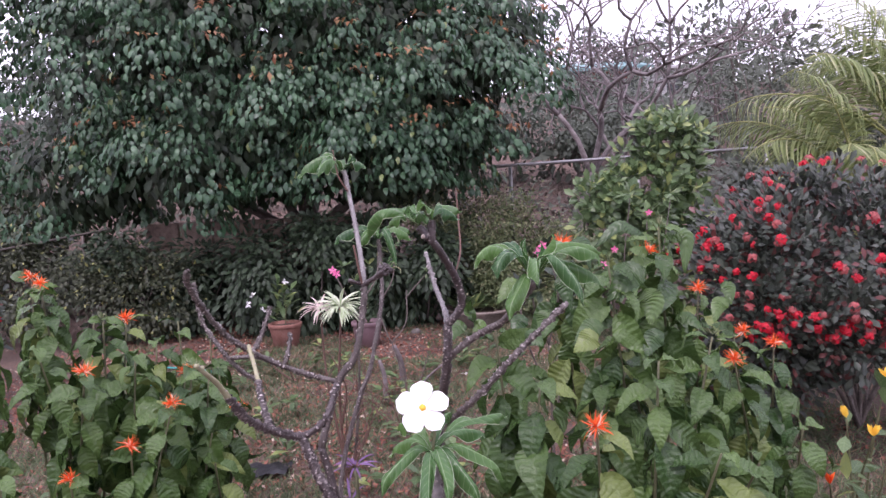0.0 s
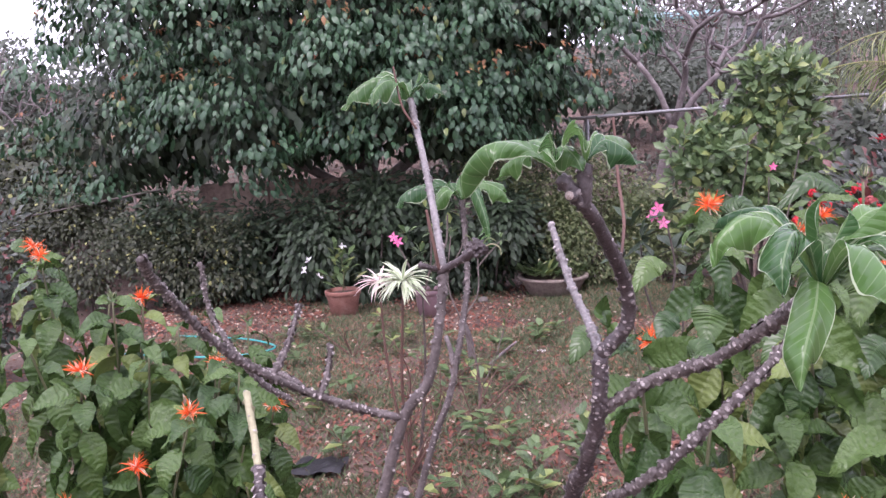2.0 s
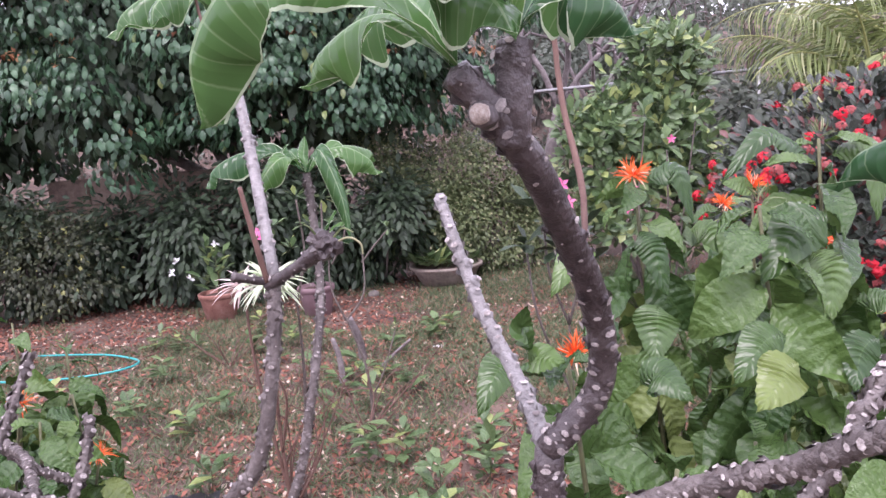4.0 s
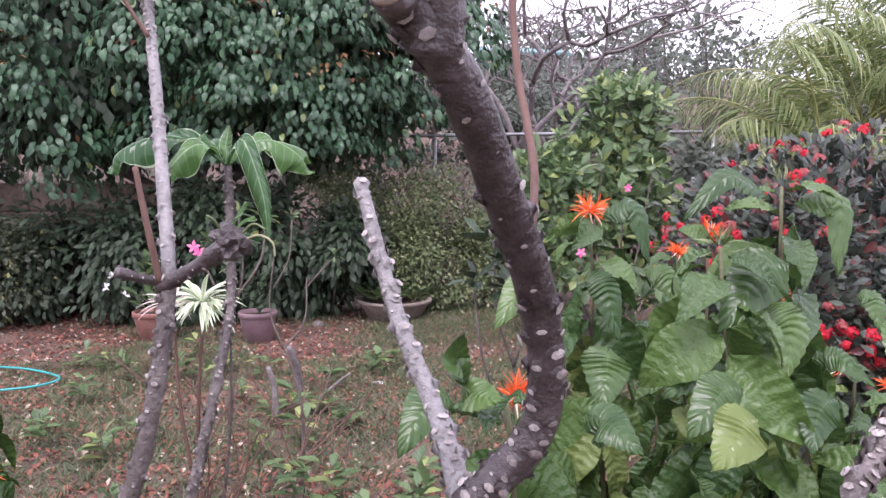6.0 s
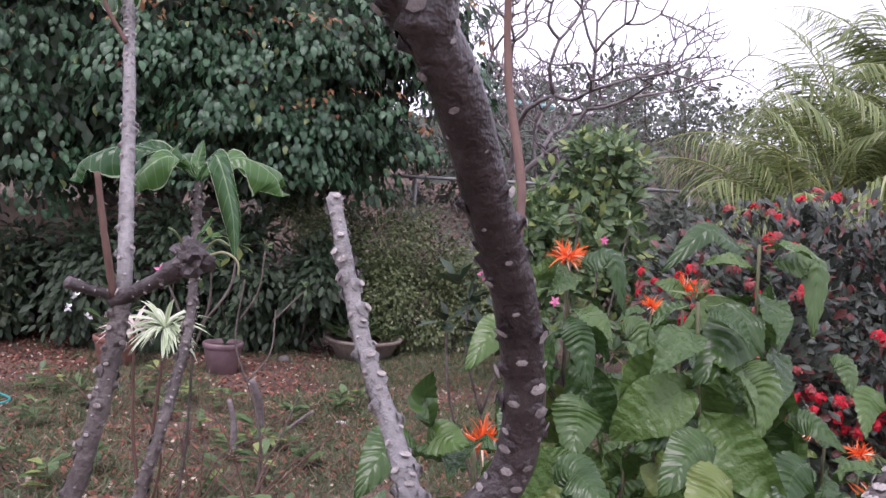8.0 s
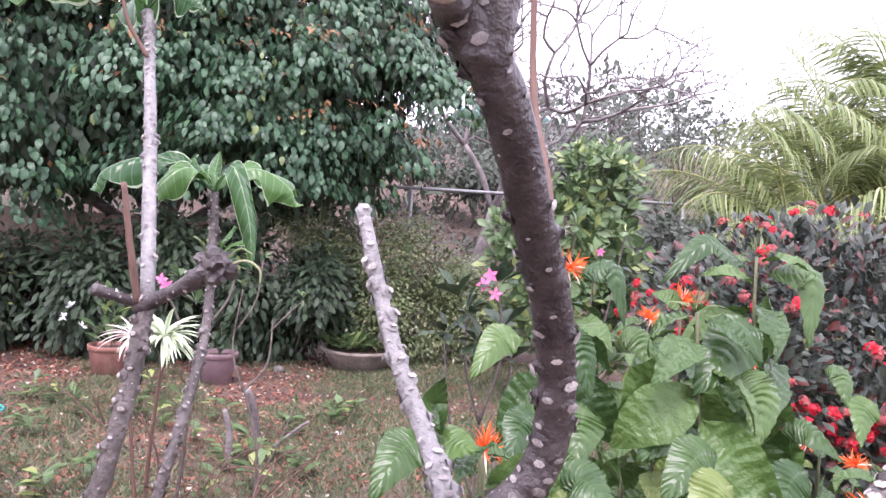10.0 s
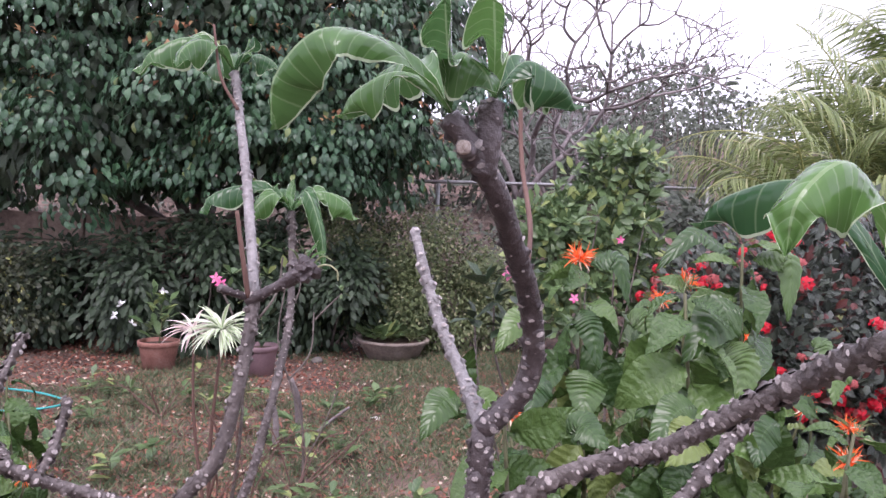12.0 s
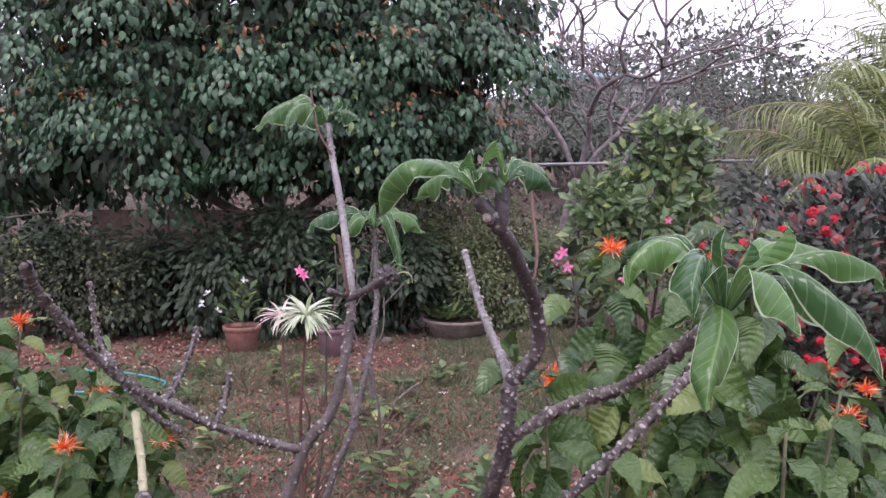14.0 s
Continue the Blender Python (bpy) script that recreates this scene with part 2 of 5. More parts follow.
M_SCAR = rough_mat("leaf_scar", [(0.09, 0.072, 0.068), (0.26, 0.23, 0.215), (0.52, 0.48, 0.45)], 45, 420, 0.7, 0.3, 0.002)
M_CUT = rough_mat("cut_wood", [(0.16, 0.12, 0.10), (0.36, 0.30, 0.255), (0.50, 0.45, 0.40)], 260, 700, 0.85, 0.6, 0.002)
M_DEADSTEM = rough_mat("dead_stem", [(0.085, 0.042, 0.032), (0.16, 0.092, 0.07)], 14, 120, 0.75, 0.4, 0.003, stretch=(1, 1, 0.2))
M_BARK = rough_mat("rough_bark", [(0.05, 0.04, 0.034), (0.12, 0.098, 0.085), (0.20, 0.175, 0.155)], 9, 60, 0.9, 0.8, 0.01)
M_BARE = rough_mat("bare_tree_bark", [(0.095, 0.078, 0.076), (0.18, 0.155, 0.152), (0.29, 0.26, 0.25)], 7, 40, 0.85, 0.5, 0.01)
M_RIBBON = leaf_mat("striped_leaf", (0.50, 0.54, 0.40), (0.76, 0.78, 0.66), vein=(0.26, 0.40, 0.16), veins=1, midrib=0.42, vein_share=0.75, bump=0.05, rough=0.4, through_light=0.25, dull=0.0)
M_RIBBON2 = leaf_mat("pink_flushed_leaf", (0.60, 0.46, 0.44), (0.76, 0.66, 0.62), rough=0.4)
M_TERRA = rough_mat("terracotta", [(0.17, 0.075, 0.055), (0.27, 0.125, 0.095), (0.33, 0.19, 0.155)], 9, 70, 0.85, 0.3)
M_MAUVE = rough_mat("mauve_plastic", [(0.16, 0.10, 0.11), (0.24, 0.16, 0.17)], 7, 60, 0.6, 0.2)
M_BOWL = rough_mat("weathered_concrete", [(0.13, 0.105, 0.09), (0.25, 0.205, 0.175), (0.35, 0.30, 0.26)], 9, 60, 0.9, 0.5)
M_WALL = rough_mat("old_render", [(0.09, 0.062, 0.05), (0.20, 0.145, 0.115), (0.30, 0.235, 0.19)], 3, 30, 0.95, 0.5)
M_PIPE = rough_mat("galvanised_pipe", [(0.20, 0.20, 0.20), (0.34, 0.34, 0.34)], 12, 90, 0.45, 0.15, metal=0.6)
M_WIRE = rough_mat("rusty_wire", [(0.09, 0.07, 0.06), (0.16, 0.14, 0.13)], 12, 90, 0.6, 0.15, metal=0.3)
M_HOSE = rough_mat("teal_hose", [(0.02, 0.27, 0.26), (0.04, 0.38, 0.36)], 12, 90, 0.4, 0.1)
M_BLACK = rough_mat("black_sheet", [(0.006, 0.006, 0.007), (0.016, 0.016, 0.018)], 9, 60, 0.55, 0.4)
M_PURPLE = leaf_mat("purple_leaf", (0.11, 0.05, 0.14), (0.24, 0.15, 0.30), rough=0.4)
M_FAR = leaf_mat("far_leaf", (0.045, 0.068, 0.042), (0.12, 0.155, 0.10), rough=0.6, dull=0.32)
M_SKYLEAF = leaf_mat("sparse_leaf", (0.06, 0.08, 0.055), (0.15, 0.19, 0.12), rough=0.5, dull=0.32)
M_ROOF = rough_mat("teal_sheet_roof", [(0.12, 0.26, 0.26), (0.20, 0.36, 0.36)], 2, 20, 0.6, 0.2)
M_REDWALL = rough_mat("red_wall", [(0.22, 0.05, 0.05), (0.32, 0.09, 0.08)], 2, 20, 0.8, 0.2)
M_WHITEWALL = rough_mat("white_wall", [(0.60, 0.60, 0.60), (0.75, 0.75, 0.74)], 2, 20, 0.8, 0.2)
M_GLASS = rough_mat("dark_pane", [(0.03, 0.035, 0.04), (0.06, 0.065, 0.07)], 2, 20, 0.12, 0.02)
M_CANE = rough_mat("pale_green_stem", [(0.20, 0.19, 0.11), (0.34, 0.33, 0.20)], 22, 120, 0.6, 0.4, 0.003)
M_STONE = rough_mat("stone", [(0.08, 0.07, 0.062), (0.16, 0.145, 0.13)], 8, 60, 0.9, 0.6)

# ---- ground ----
def height(x, y):
    """Level garden, then a bank that climbs behind the fence."""
    u = max(0.0, y - 9.4)
    h = 0.02 * math.sin(x * 1.7 + y) * math.sin(y * 1.3) + 0.23 * u * min(1, u / 3)
    if y > 40:
        h = 0.23 * 30.6 + 0.06 * (min(y, 160) - 40)
    return h + (0.05 * noise.noise(Vector((x, y, 0)) * 0.9) if 2 < y < 60 else 0)


xs = np.concatenate([[-600, -200, -80, -40, -24], np.arange(-16, 16.1, 0.4), [24, 40, 80, 200, 600]])
ys = np.concatenate([[-300, -80, -25, -8], np.arange(-4, 20, 0.4), np.arange(20, 46, 2), [60, 90, 160, 400, 1500]])
gv = [(x, y, height(x, y)) for y in ys for x in xs]
nx = len(xs)
gf = [(j * nx + i, j * nx + i + 1, (j + 1) * nx + i + 1, (j + 1) * nx + i) for j in range(len(ys) - 1) for i in range(nx - 1)]
ground = tagged(new("ground", mesh_of("ground", gv, gf, M_SOIL)), "brown garden soil under thin lawn, rising to a bank behind the fence", "ground", kind="structure")

# grass blades, thicker to the front and in patches
n = 310000
gx, gy = rng.uniform(-4.2, 2.4, n) + rng.normal(size=n) * 0.3, np.minimum(rng.uniform(2.4, 9.0, n) + rng.normal(size=n) * 0.3, 9.1)
far = rng.random(n) < 0.25
gx[far], gy[far] = rng.normal(-0.6, 4.0, far.sum()), rng.normal(0.5, 3.0, far.sum())
patch = np.array([noise.noise(Vector((a * 0.8, b * 0.8, 3))) + 0.5 * noise.noise(Vector((a * 2.3, b * 2.3, 1))) for a, b in zip(gx, gy)])
keep = 1.9 * patch + 0.25 * gx + 0.42 + 0.16 * (6.8 - gy) > rng.uniform(-0.5, 0.8, n)
gx, gy = gx[keep], gy[keep]
gz = np.array([height(a, b) for a, b in zip(gx, gy)])
axis = rng.normal(size=(len(gx), 3)) * (0.9, 0.9, 0.25) + (0, 0, 0.75)
blade = (np.array([(-0.07, 0, 0), (0.07, 0, 0), (0.02, 1.0, -0.15), (-0.02, 1.0, -0.15)]), np.array([(0, 1, 2, 3)]), np.zeros((4, 2)))
me = scattered("grass", blade, frames(np.stack([gx, gy, gz - 0.004], 1), axis, ball(len(gx)), rng.uniform(0.03, 0.07, len(gx))), M_GRASS)
tagged(new("grass", me), "thin patchy lawn grass on bare soil", "grass", kind="stuff")

n = 60000
lx, ly = rng.uniform(-4.5, 2.6, n) + rng.normal(size=n) * 0.35, rng.uniform(2.2, 9.3, n) + rng.normal(size=n) * 0.25
far = rng.random(n) < 0.25
lx[far], ly[far] = rng.normal(-0.8, 3.4, far.sum()), rng.normal(1.0, 2.2, far.sum())
drift = np.array([noise.noise(Vector((a * 0.8, b * 0.8, 3))) + 0.6 * noise.noise(Vector((a * 3.1, b * 3.1, 8))) for a, b in zip(lx, ly)])
keep = -1.6 * drift - 0.14 * lx + 0.1 * (ly - 5.5) > rng.uniform(-0.8, 0.6, n)
lx, ly = lx[keep], ly[keep]
n = len(lx)
lz = np.array([height(a, b) for a, b in zip(lx, ly)])
litter_leaf = leaf_grid(1, 0.5, 2, 2, fold=0.3, droop=0.7)
flat = np.stack([rng.normal(size=n), rng.normal(size=n), rng.normal(size=n) * 0.15], 1)
me = scattered("leaf_litter", litter_leaf, frames(np.stack([lx, ly, lz + rng.uniform(0.004, 0.02, n)], 1), flat, ball(n) * 0.4 + (0, 0, 1), rng.uniform(0.022, 0.062, n)), M_LITTER)
tagged(new("leaf_litter", me), "dry reddish brown fallen leaves strewn over the soil", "leaf litter", kind="stuff")


# ---- bushes and trees ----
def spray_crown(lumps, clusters, leaves, size, grid, mat, name, parent, shell=(0.72, 1.05), hang=0.7, spread=0.16, label="", up=0.0, face=(0, -0.5, 0.6), clump=1.7, flat=0.55, radial=0.7, dome=0.0, whorl=0.6):
    """A crown of leafy sprays on the outside of overlapping lumps."""
    lumps = np.array(lumps, float)
    area = (lumps[:, 3] * lumps[:, 5]) / np.sum(lumps[:, 3] * lumps[:, 5])
    which = rng.choice(len(lumps), clusters * 2, p=area)
    d = ball(clusters * 2)
    full = np.array([noise.noise(Vector((lumps[w, :3] + q * lumps[w, 3:]) * clump)) for q, w in zip(d, which)])
    order = np.argsort(-full)[:clusters]
    which, d = which[order], d[order]
    c, r = lumps[which, :3], lumps[which, 3:]
    rough = np.array([1 + 0.22 * noise.noise(Vector(q * 2.4) + Vector((w, 0, 0))) for q, w in zip(d, which)])
    pos = c + d * r * (rng.uniform(*shell, clusters) * rough)[:, None]
    out = unit(d / r)
    pos = np.repeat(pos, leaves, 0)
    out = np.repeat(out, leaves, 0)
    n = len(pos)
    jitter = rng.normal(size=(n, 3)) * spread
    if dome:
        a, q = rng.uniform(0, 2 * math.pi, n), spread * np.sqrt(rng.uniform(0.02, 1, n))
        jitter = np.stack([q * np.cos(a), q * np.sin(a), dome * (0.35 * spread - 1.1 * q * q / spread)], 1) + rng.normal(size=(n, 3)) * 0.02
    pos = pos + jitter * (1, 1, flat)
    axis = out * 0.6 + unit(jitter) * whorl + (0, 0, -hang) + (0, 0, up) + rng.normal(size=(n, 3)) * 0.2
    normal = out * radial + np.array(face) + rng.normal(size=(n, 3)) * 0.25
    me = scattered(name, grid, frames(pos, axis, normal, size * rng.uniform(0.65, 1.25, n)), mat)
    if parent:
        me.transform(Matrix.Translation(-parent.location))
        return part(name, me, parent, label)
    return new(name, me)


def clump_crown(lumps, clumps, leaves, size, grid, mat, name, parent, tip_mat, tip_share):
    """Domed clumps of leaves that hang over one another like shingles, with dark gaps between."""
    lumps = np.array(lumps, float)
    area = lumps[:, 3] * lumps[:, 5]
    which = rng.choice(len(lumps), clumps, p=area / area.sum())
    d = unit(ball(clumps) * (1, 1, 0.9) + (0, -0.5, 0.1))
    out = unit(d / lumps[which, 3:])
    pos = lumps[which, :3] + d * lumps[which, 3:] * rng.uniform(0.74, 1.12, clumps)[:, None]
    P, A, N, TP, TA = [], [], [], [], []
    for p, o in zip(pos, out):
        wide = rng.uniform(0.2, 0.5)
        dome = np.array((wide, wide, wide * rng.uniform(0.3, 0.55)))
        lead = unit(np.array((o[0], o[1], 0)) + rng.normal(size=3) * (0.3, 0.3, 0))
        k = int(leaves * (wide / 0.33) ** 2)
        q = unit(ball(k) + lead * 0.35 + (0, 0, 0.55))
        slope = np.linalg.norm(q[:, :2], axis=1, keepdims=True)
        P.append(p + q * dome * rng.uniform(0.8, 1.06, k)[:, None] + lead * wide * 0.4 * slope - np.array((0, 0, 1.0)) * wide * 0.5 * slope ** 2)
        A.append(q * (0.9, 0.9, 0) + lead * 0.2 + np.array((0, 0, -0.62)) + rng.normal(size=(k, 3)) * 0.24)
        N.append(q * 0.8 + np.array((0, 0, 0.6)) + rng.normal(size=(k, 3)) * 0.22)
        if rng.random() < tip_share:
            m = rng.integers(5, 12)
            top = p + lead * wide * rng.uniform(0.5, 1.1) + np.array((0, 0, dome[2] * 1.0))
            TP.append(top + rng.normal(size=(m, 3)) * (0.08, 0.04, 0.02))
            TA.append(ball(m) * (1, 1, 0.4) + lead * 0.4)
    ms = frames(np.vstack(P), np.vstack(A), np.vstack(N), size * rng.uniform(0.6, 1.2, sum(len(q) for q in P)))
    me = scattered(name, grid, ms, mat)
    me.transform(Matrix.Translation(-parent.location))
    part(name, me, parent)
    TP, TA = np.vstack(TP), np.vstack(TA)
    me = scattered("new_growth", HANG, frames(TP, TA, np.tile((0, -0.3, 1.0), (len(TP), 1)), rng.uniform(0.06, 0.115, len(TP))), tip_mat)
    me.transform(Matrix.Translation(-parent.location))
    part("new_growth", me, parent, "orange tinged young leaves")


def limbs(root, targets, r0, r1, name, parent, mat, bend=0.25, sides=7):
    for q in targets:
        a, b = np.array(root, float), np.array(q, float)
        mid = (a + b) / 2 + rng.normal(size=3) * bend * np.linalg.norm(b - a) * 0.4 + (0, 0, 0.1 * np.linalg.norm(b - a))
        v, f = tube(curve([a, mid, b], 9), [r0, r1], sides, 0.1)
        part(name, mesh_of(name, local(parent, v), f, mat), parent)


HANG = leaf_grid(1, 0.5, 2, 2, peak=0.45, fold=0.3, droop=0.8)
BLADE = leaf_grid(1, 0.5, 2, 4, peak=0.48, fold=0.25, droop=1.0, sharp=0.75)
BROAD = leaf_grid(1, 0.42, 2, 3, peak=0.5, fold=0.2, droop=0.5)
OVAL = leaf_grid(1, 0.5, 2, 3, peak=0.6, fold=0.25, droop=0.3)
SMALL = leaf_grid(1, 0.55, 2, 2, peak=0.5, fold=0.2, droop=0.3)

# the great dark tree that closes the garden
big = thing("tree", (-2.2, 9.9, height(-2.2, 9.9)), "large dark green leafy tree with drooping sprays and orange tips", "tree")
part("trunk", mesh_of("trunk", *(lambda v, f: (local(big, v), f))(*tube(curve([(-2.2, 9.9, 0.1), (-2.1, 9.8, 1.2), (-2.3, 9.9, 2.4), (-2.2, 9.9, 3.6)], 14), [0.17, 0.12, 0.07], 10, 0.12)), M_BARK), big)
limbs((-2.2, 9.9, 1.1), [(-4.4, 9.6, 3.0), (-5.0, 10.1, 2.2), (-0.6, 9.2, 2.9), (0.2, 9.0, 2.3), (-3.2, 8.9, 3.6), (-1.2, 8.9, 3.8), (-2.6, 9.4, 4.6)], 0.075, 0.02, "limb", big, M_BARK)
TREE = [(-2.6, 9.7, 3.7, 2.3, 1.9, 2.1), (-1.1, 9.5, 3.3, 1.35, 1.5, 1.8), (0.0, 9.4, 2.95, 0.95, 1.2, 1.2), (-4.4, 9.9, 3.5, 1.7, 1.7, 1.7), (-3.3, 9.2, 2.3, 1.5, 1.2, 0.85),
        (-1.0, 9.2, 2.2, 1.2, 1.0, 0.7), (-5.2, 9.8, 2.2, 1.0, 1.1, 1.0), (-1.8, 9.8, 5.0, 1.7, 1.4, 1.0), (0.35, 9.6, 3.9, 0.75, 0.9, 1.0), (-3.6, 9.9, 4.9, 1.4, 1.3, 0.9), (-4.9, 10.0, 4.5, 1.0, 1.2, 1.0)]
clump_crown(TREE, 400, 72, 0.108, BLADE, M_HEDGE, "crown", big, M_HEDGE_TIP, 0.6)
# darker leaf colour stands in for the shade inside the crown
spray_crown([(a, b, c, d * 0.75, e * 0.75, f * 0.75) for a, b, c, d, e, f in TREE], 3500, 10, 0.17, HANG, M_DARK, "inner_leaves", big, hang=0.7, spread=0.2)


def shrub(place, lumps, clusters, leaves, size, grid, mat, label, category="shrub", name="shrub", hang=0.3, spread=0.12, stems=5, group="", up=0.0, r=0.015, shell=(0.5, 1.05), whorl=0.6):
    ob = thing(name, place, label, category, group)
    tops = [np.array(lumps[i % len(lumps)][:3]) + rng.normal(size=3) * 0.12 for i in range(stems)]
    limbs(place, tops, r, r * 0.5, "stem", ob, M_BARK, sides=5)
    spray_crown(lumps, clusters, leaves, size, grid, mat, "foliage", ob, shell, hang, spread, up=up, whorl=whorl)
    return ob


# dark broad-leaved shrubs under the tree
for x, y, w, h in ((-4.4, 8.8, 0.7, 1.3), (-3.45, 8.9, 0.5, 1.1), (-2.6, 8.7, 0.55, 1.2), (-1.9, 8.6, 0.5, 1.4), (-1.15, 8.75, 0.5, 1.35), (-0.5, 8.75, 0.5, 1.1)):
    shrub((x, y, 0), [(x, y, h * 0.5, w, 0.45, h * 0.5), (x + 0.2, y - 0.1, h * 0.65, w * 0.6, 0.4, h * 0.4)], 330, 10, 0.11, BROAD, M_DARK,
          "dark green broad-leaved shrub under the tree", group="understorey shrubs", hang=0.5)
# fence creepers with tiny leaves
for x, y, w, z, h in ((-0.45, 9.1, 0.55, 1.2, 0.62), (0.25, 9.1, 0.5, 1.05, 0.7), (0.85, 9.05, 0.45, 0.95, 0.7), (1.5, 9.1, 0.6, 0.6, 0.5), (0.5, 8.95, 0.5, 0.6, 0.45)):
    shrub((x, y, 0), [(x, y, z, w, 0.3, h), (x + 0.1, y, z * 0.6, w * 0.9, 0.3, h * 0.8)], 800, 9, 0.048, SMALL, M_VINE,
          "yellowish green small-leaved creeper on the fence", "creeper", "creeper", hang=0.4, group="fence creepers")
for x, y, w, z, h in ((-5.2, 8.3, 0.9, 0.75, 0.6), (-3.9, 8.35, 0.7, 0.6, 0.5), (-6.4, 8.6, 0.8, 0.8, 0.7)):
    shrub((x, y, 0), [(x, y, z, w, 0.4, h)], 520, 9, 0.055, SMALL, M_OLIVE,
          "dull green small-leaved hedge bush beside the lawn", hang=0.4, group="hedge bushes")

# glossy upright shrub
shrub((1.95, 7.4, 0), [(2.12, 7.4, 1.95, 0.36, 0.4, 0.42), (1.88, 7.35, 1.5, 0.42, 0.42, 0.5), (1.62, 7.25, 1.2, 0.42, 0.4, 0.5), (1.40, 7.2, 1.5, 0.22, 0.25, 0.18), (2.38, 7.4, 1.45, 0.36, 0.4, 0.6), (1.95, 7.3, 0.7, 0.62, 0.5, 0.5)],
      470, 12, 0.115, OVAL, M_JASMINE, "bright green glossy-leaved upright shrub", hang=0.0, up=0.25, spread=0.035, r=0.02, shell=(0.62, 1.12), whorl=1.0)

# red-flowered ixora
IXORA_FLOWER = leaf_grid(1, 0.6, 1, 2, peak=0.5, fold=0.0, droop=0.2)


def ixora(place, lumps, clusters, heads, label):
    ob = shrub(place, lumps, clusters, 11, 0.062, OVAL, M_IXORA, label, "shrub", "ixora_bush", hang=0.05, spread=0.05, stems=9, up=0.3, shell=(0.66, 1.0))
    L = np.array(lumps)
    me = next(q for q in ob.children if q.name.startswith("foliage")).data
    pts = np.empty(len(me.vertices) * 3)
    me.vertices.foreach_get("co", pts)
    pts = pts.reshape(-1, 3) + np.array(ob.location)
    depth = np.min(np.linalg.norm((pts[:, None] - L[None, :, :3]) / L[None, :, 3:], axis=2), axis=1)
    outer = pts[(depth > 0.98) & (pts[:, 1] < place[1] + 0.35) & (pts[:, 2] > 0.72)]
    for p in outer[rng.permutation(len(outer))[:heads]]:
        w = L[np.argmin(np.linalg.norm((p - L[:, :3]) / L[:, 3:], axis=1))]
        d = unit((p - w[:3]) / w[3:])
        p = p + d * 0.015
        fresh = rng.random() < 0.62
        k = 34
        u = unit(ball(k) + d * 0.75 + (0, -0.2, 0.3))
        s = rng.uniform(0.022, 0.036)
        me = scattered("flower_head", IXORA_FLOWER, frames(local(ob, p) + u * s * 0.75, np.cross(u, ball(k)), u, s * 0.75 * rng.uniform(0.7, 1.2, k)), M_RED if fresh else M_ROSE)
        part("flower_head", me, ob)
    return ob


ixora((2.5, 4.5, 0), [(2.25, 4.45, 1.1, 0.85, 0.8, 0.58), (2.9, 4.7, 1.06, 0.9, 0.85, 0.6), (1.8, 4.4, 0.88, 0.5, 0.6, 0.52), (2.4, 4.4, 0.72, 0.8, 0.7, 0.36), (1.78, 4.5, 0.5, 0.4, 0.45, 0.4), (3.4, 4.9, 1.02, 0.7, 0.7, 0.58)], 2900, 270,
      "dense dark-leaved ixora bush covered in red flower heads")
ixora((-4.3, 5.4, 0), [(-4.3, 5.4, 1.05, 0.6, 0.6, 0.5), (-4.8, 5.5, 0.95, 0.6, 0.6, 0.5), (-4.4, 5.4, 0.55, 0.6, 0.5, 0.35)], 420, 40, "dark-leaved ixora bush with red flower heads beside the hedge")

# arching palm clump
LEAFLET = leaf_grid(1, 0.031, 2, 6, peak=0.35, fold=0.5, droop=1.35)


def frond(parent, base, azimuth, rise, length, bend, single=False):
    a = radians(azimuth)
    side = np.array((math.cos(a), math.sin(a), 0))
    pts, ang, p = [], radians(rise), np.array(base, float)
    for i in range(22):
        pts.append(p.copy())
        p = p + (side * math.cos(ang) + np.array((0, 0, 1)) * math.sin(ang)) * length / 21
        ang -= radians(bend) / 21 * (0.4 + 1.2 * i / 21)
    pts = np.array(pts)
    v, f = tube(pts, [0.016, 0.009, 0.003], 5)
    rib = part("frond", mesh_of("rib", local(parent, v), f, M_RACHIS), parent)
    m = 52
    u = np.linspace(0.16, 0.99, m)
    q = np.stack([np.interp(u, np.linspace(0, 1, 22), pts[:, k]) for k in range(3)], 1)
    t = unit(np.stack([np.interp(u, np.linspace(0, 1, 22), np.gradient(pts[:, k])) for k in range(3)], 1))
    across = unit(np.cross(t, (0, 0, 1)))
    up = np.cross(across, t)
    pos, ax, no, sc = [], [], [], []
    for s in (-1, 1):
        pos.append(q)
        ax.append(t * (0.5 + 0.5 * u[:, None]) + s * across * 0.8 + up * 0.12 + np.array((0, 0, -0.22)) + rng.normal(size=(m, 3)) * 0.09)
        no.append(up + s * across * -0.4)
        sc.append(length * 0.35 * np.sin(np.clip(u * 0.95 + 0.12, 0, 1) * math.pi) ** 0.6 + 0.04)
    ms = frames(local(parent, np.vstack(pos)), np.vstack(ax), np.vstack(no), np.concatenate(sc))
    if single:
        pieces("leaflet", LEAFLET, ms, M_PALM, rib)
    else:
        part("foliage", scattered("foliage", LEAFLET, ms, M_PALM), rib, "", "stuff")


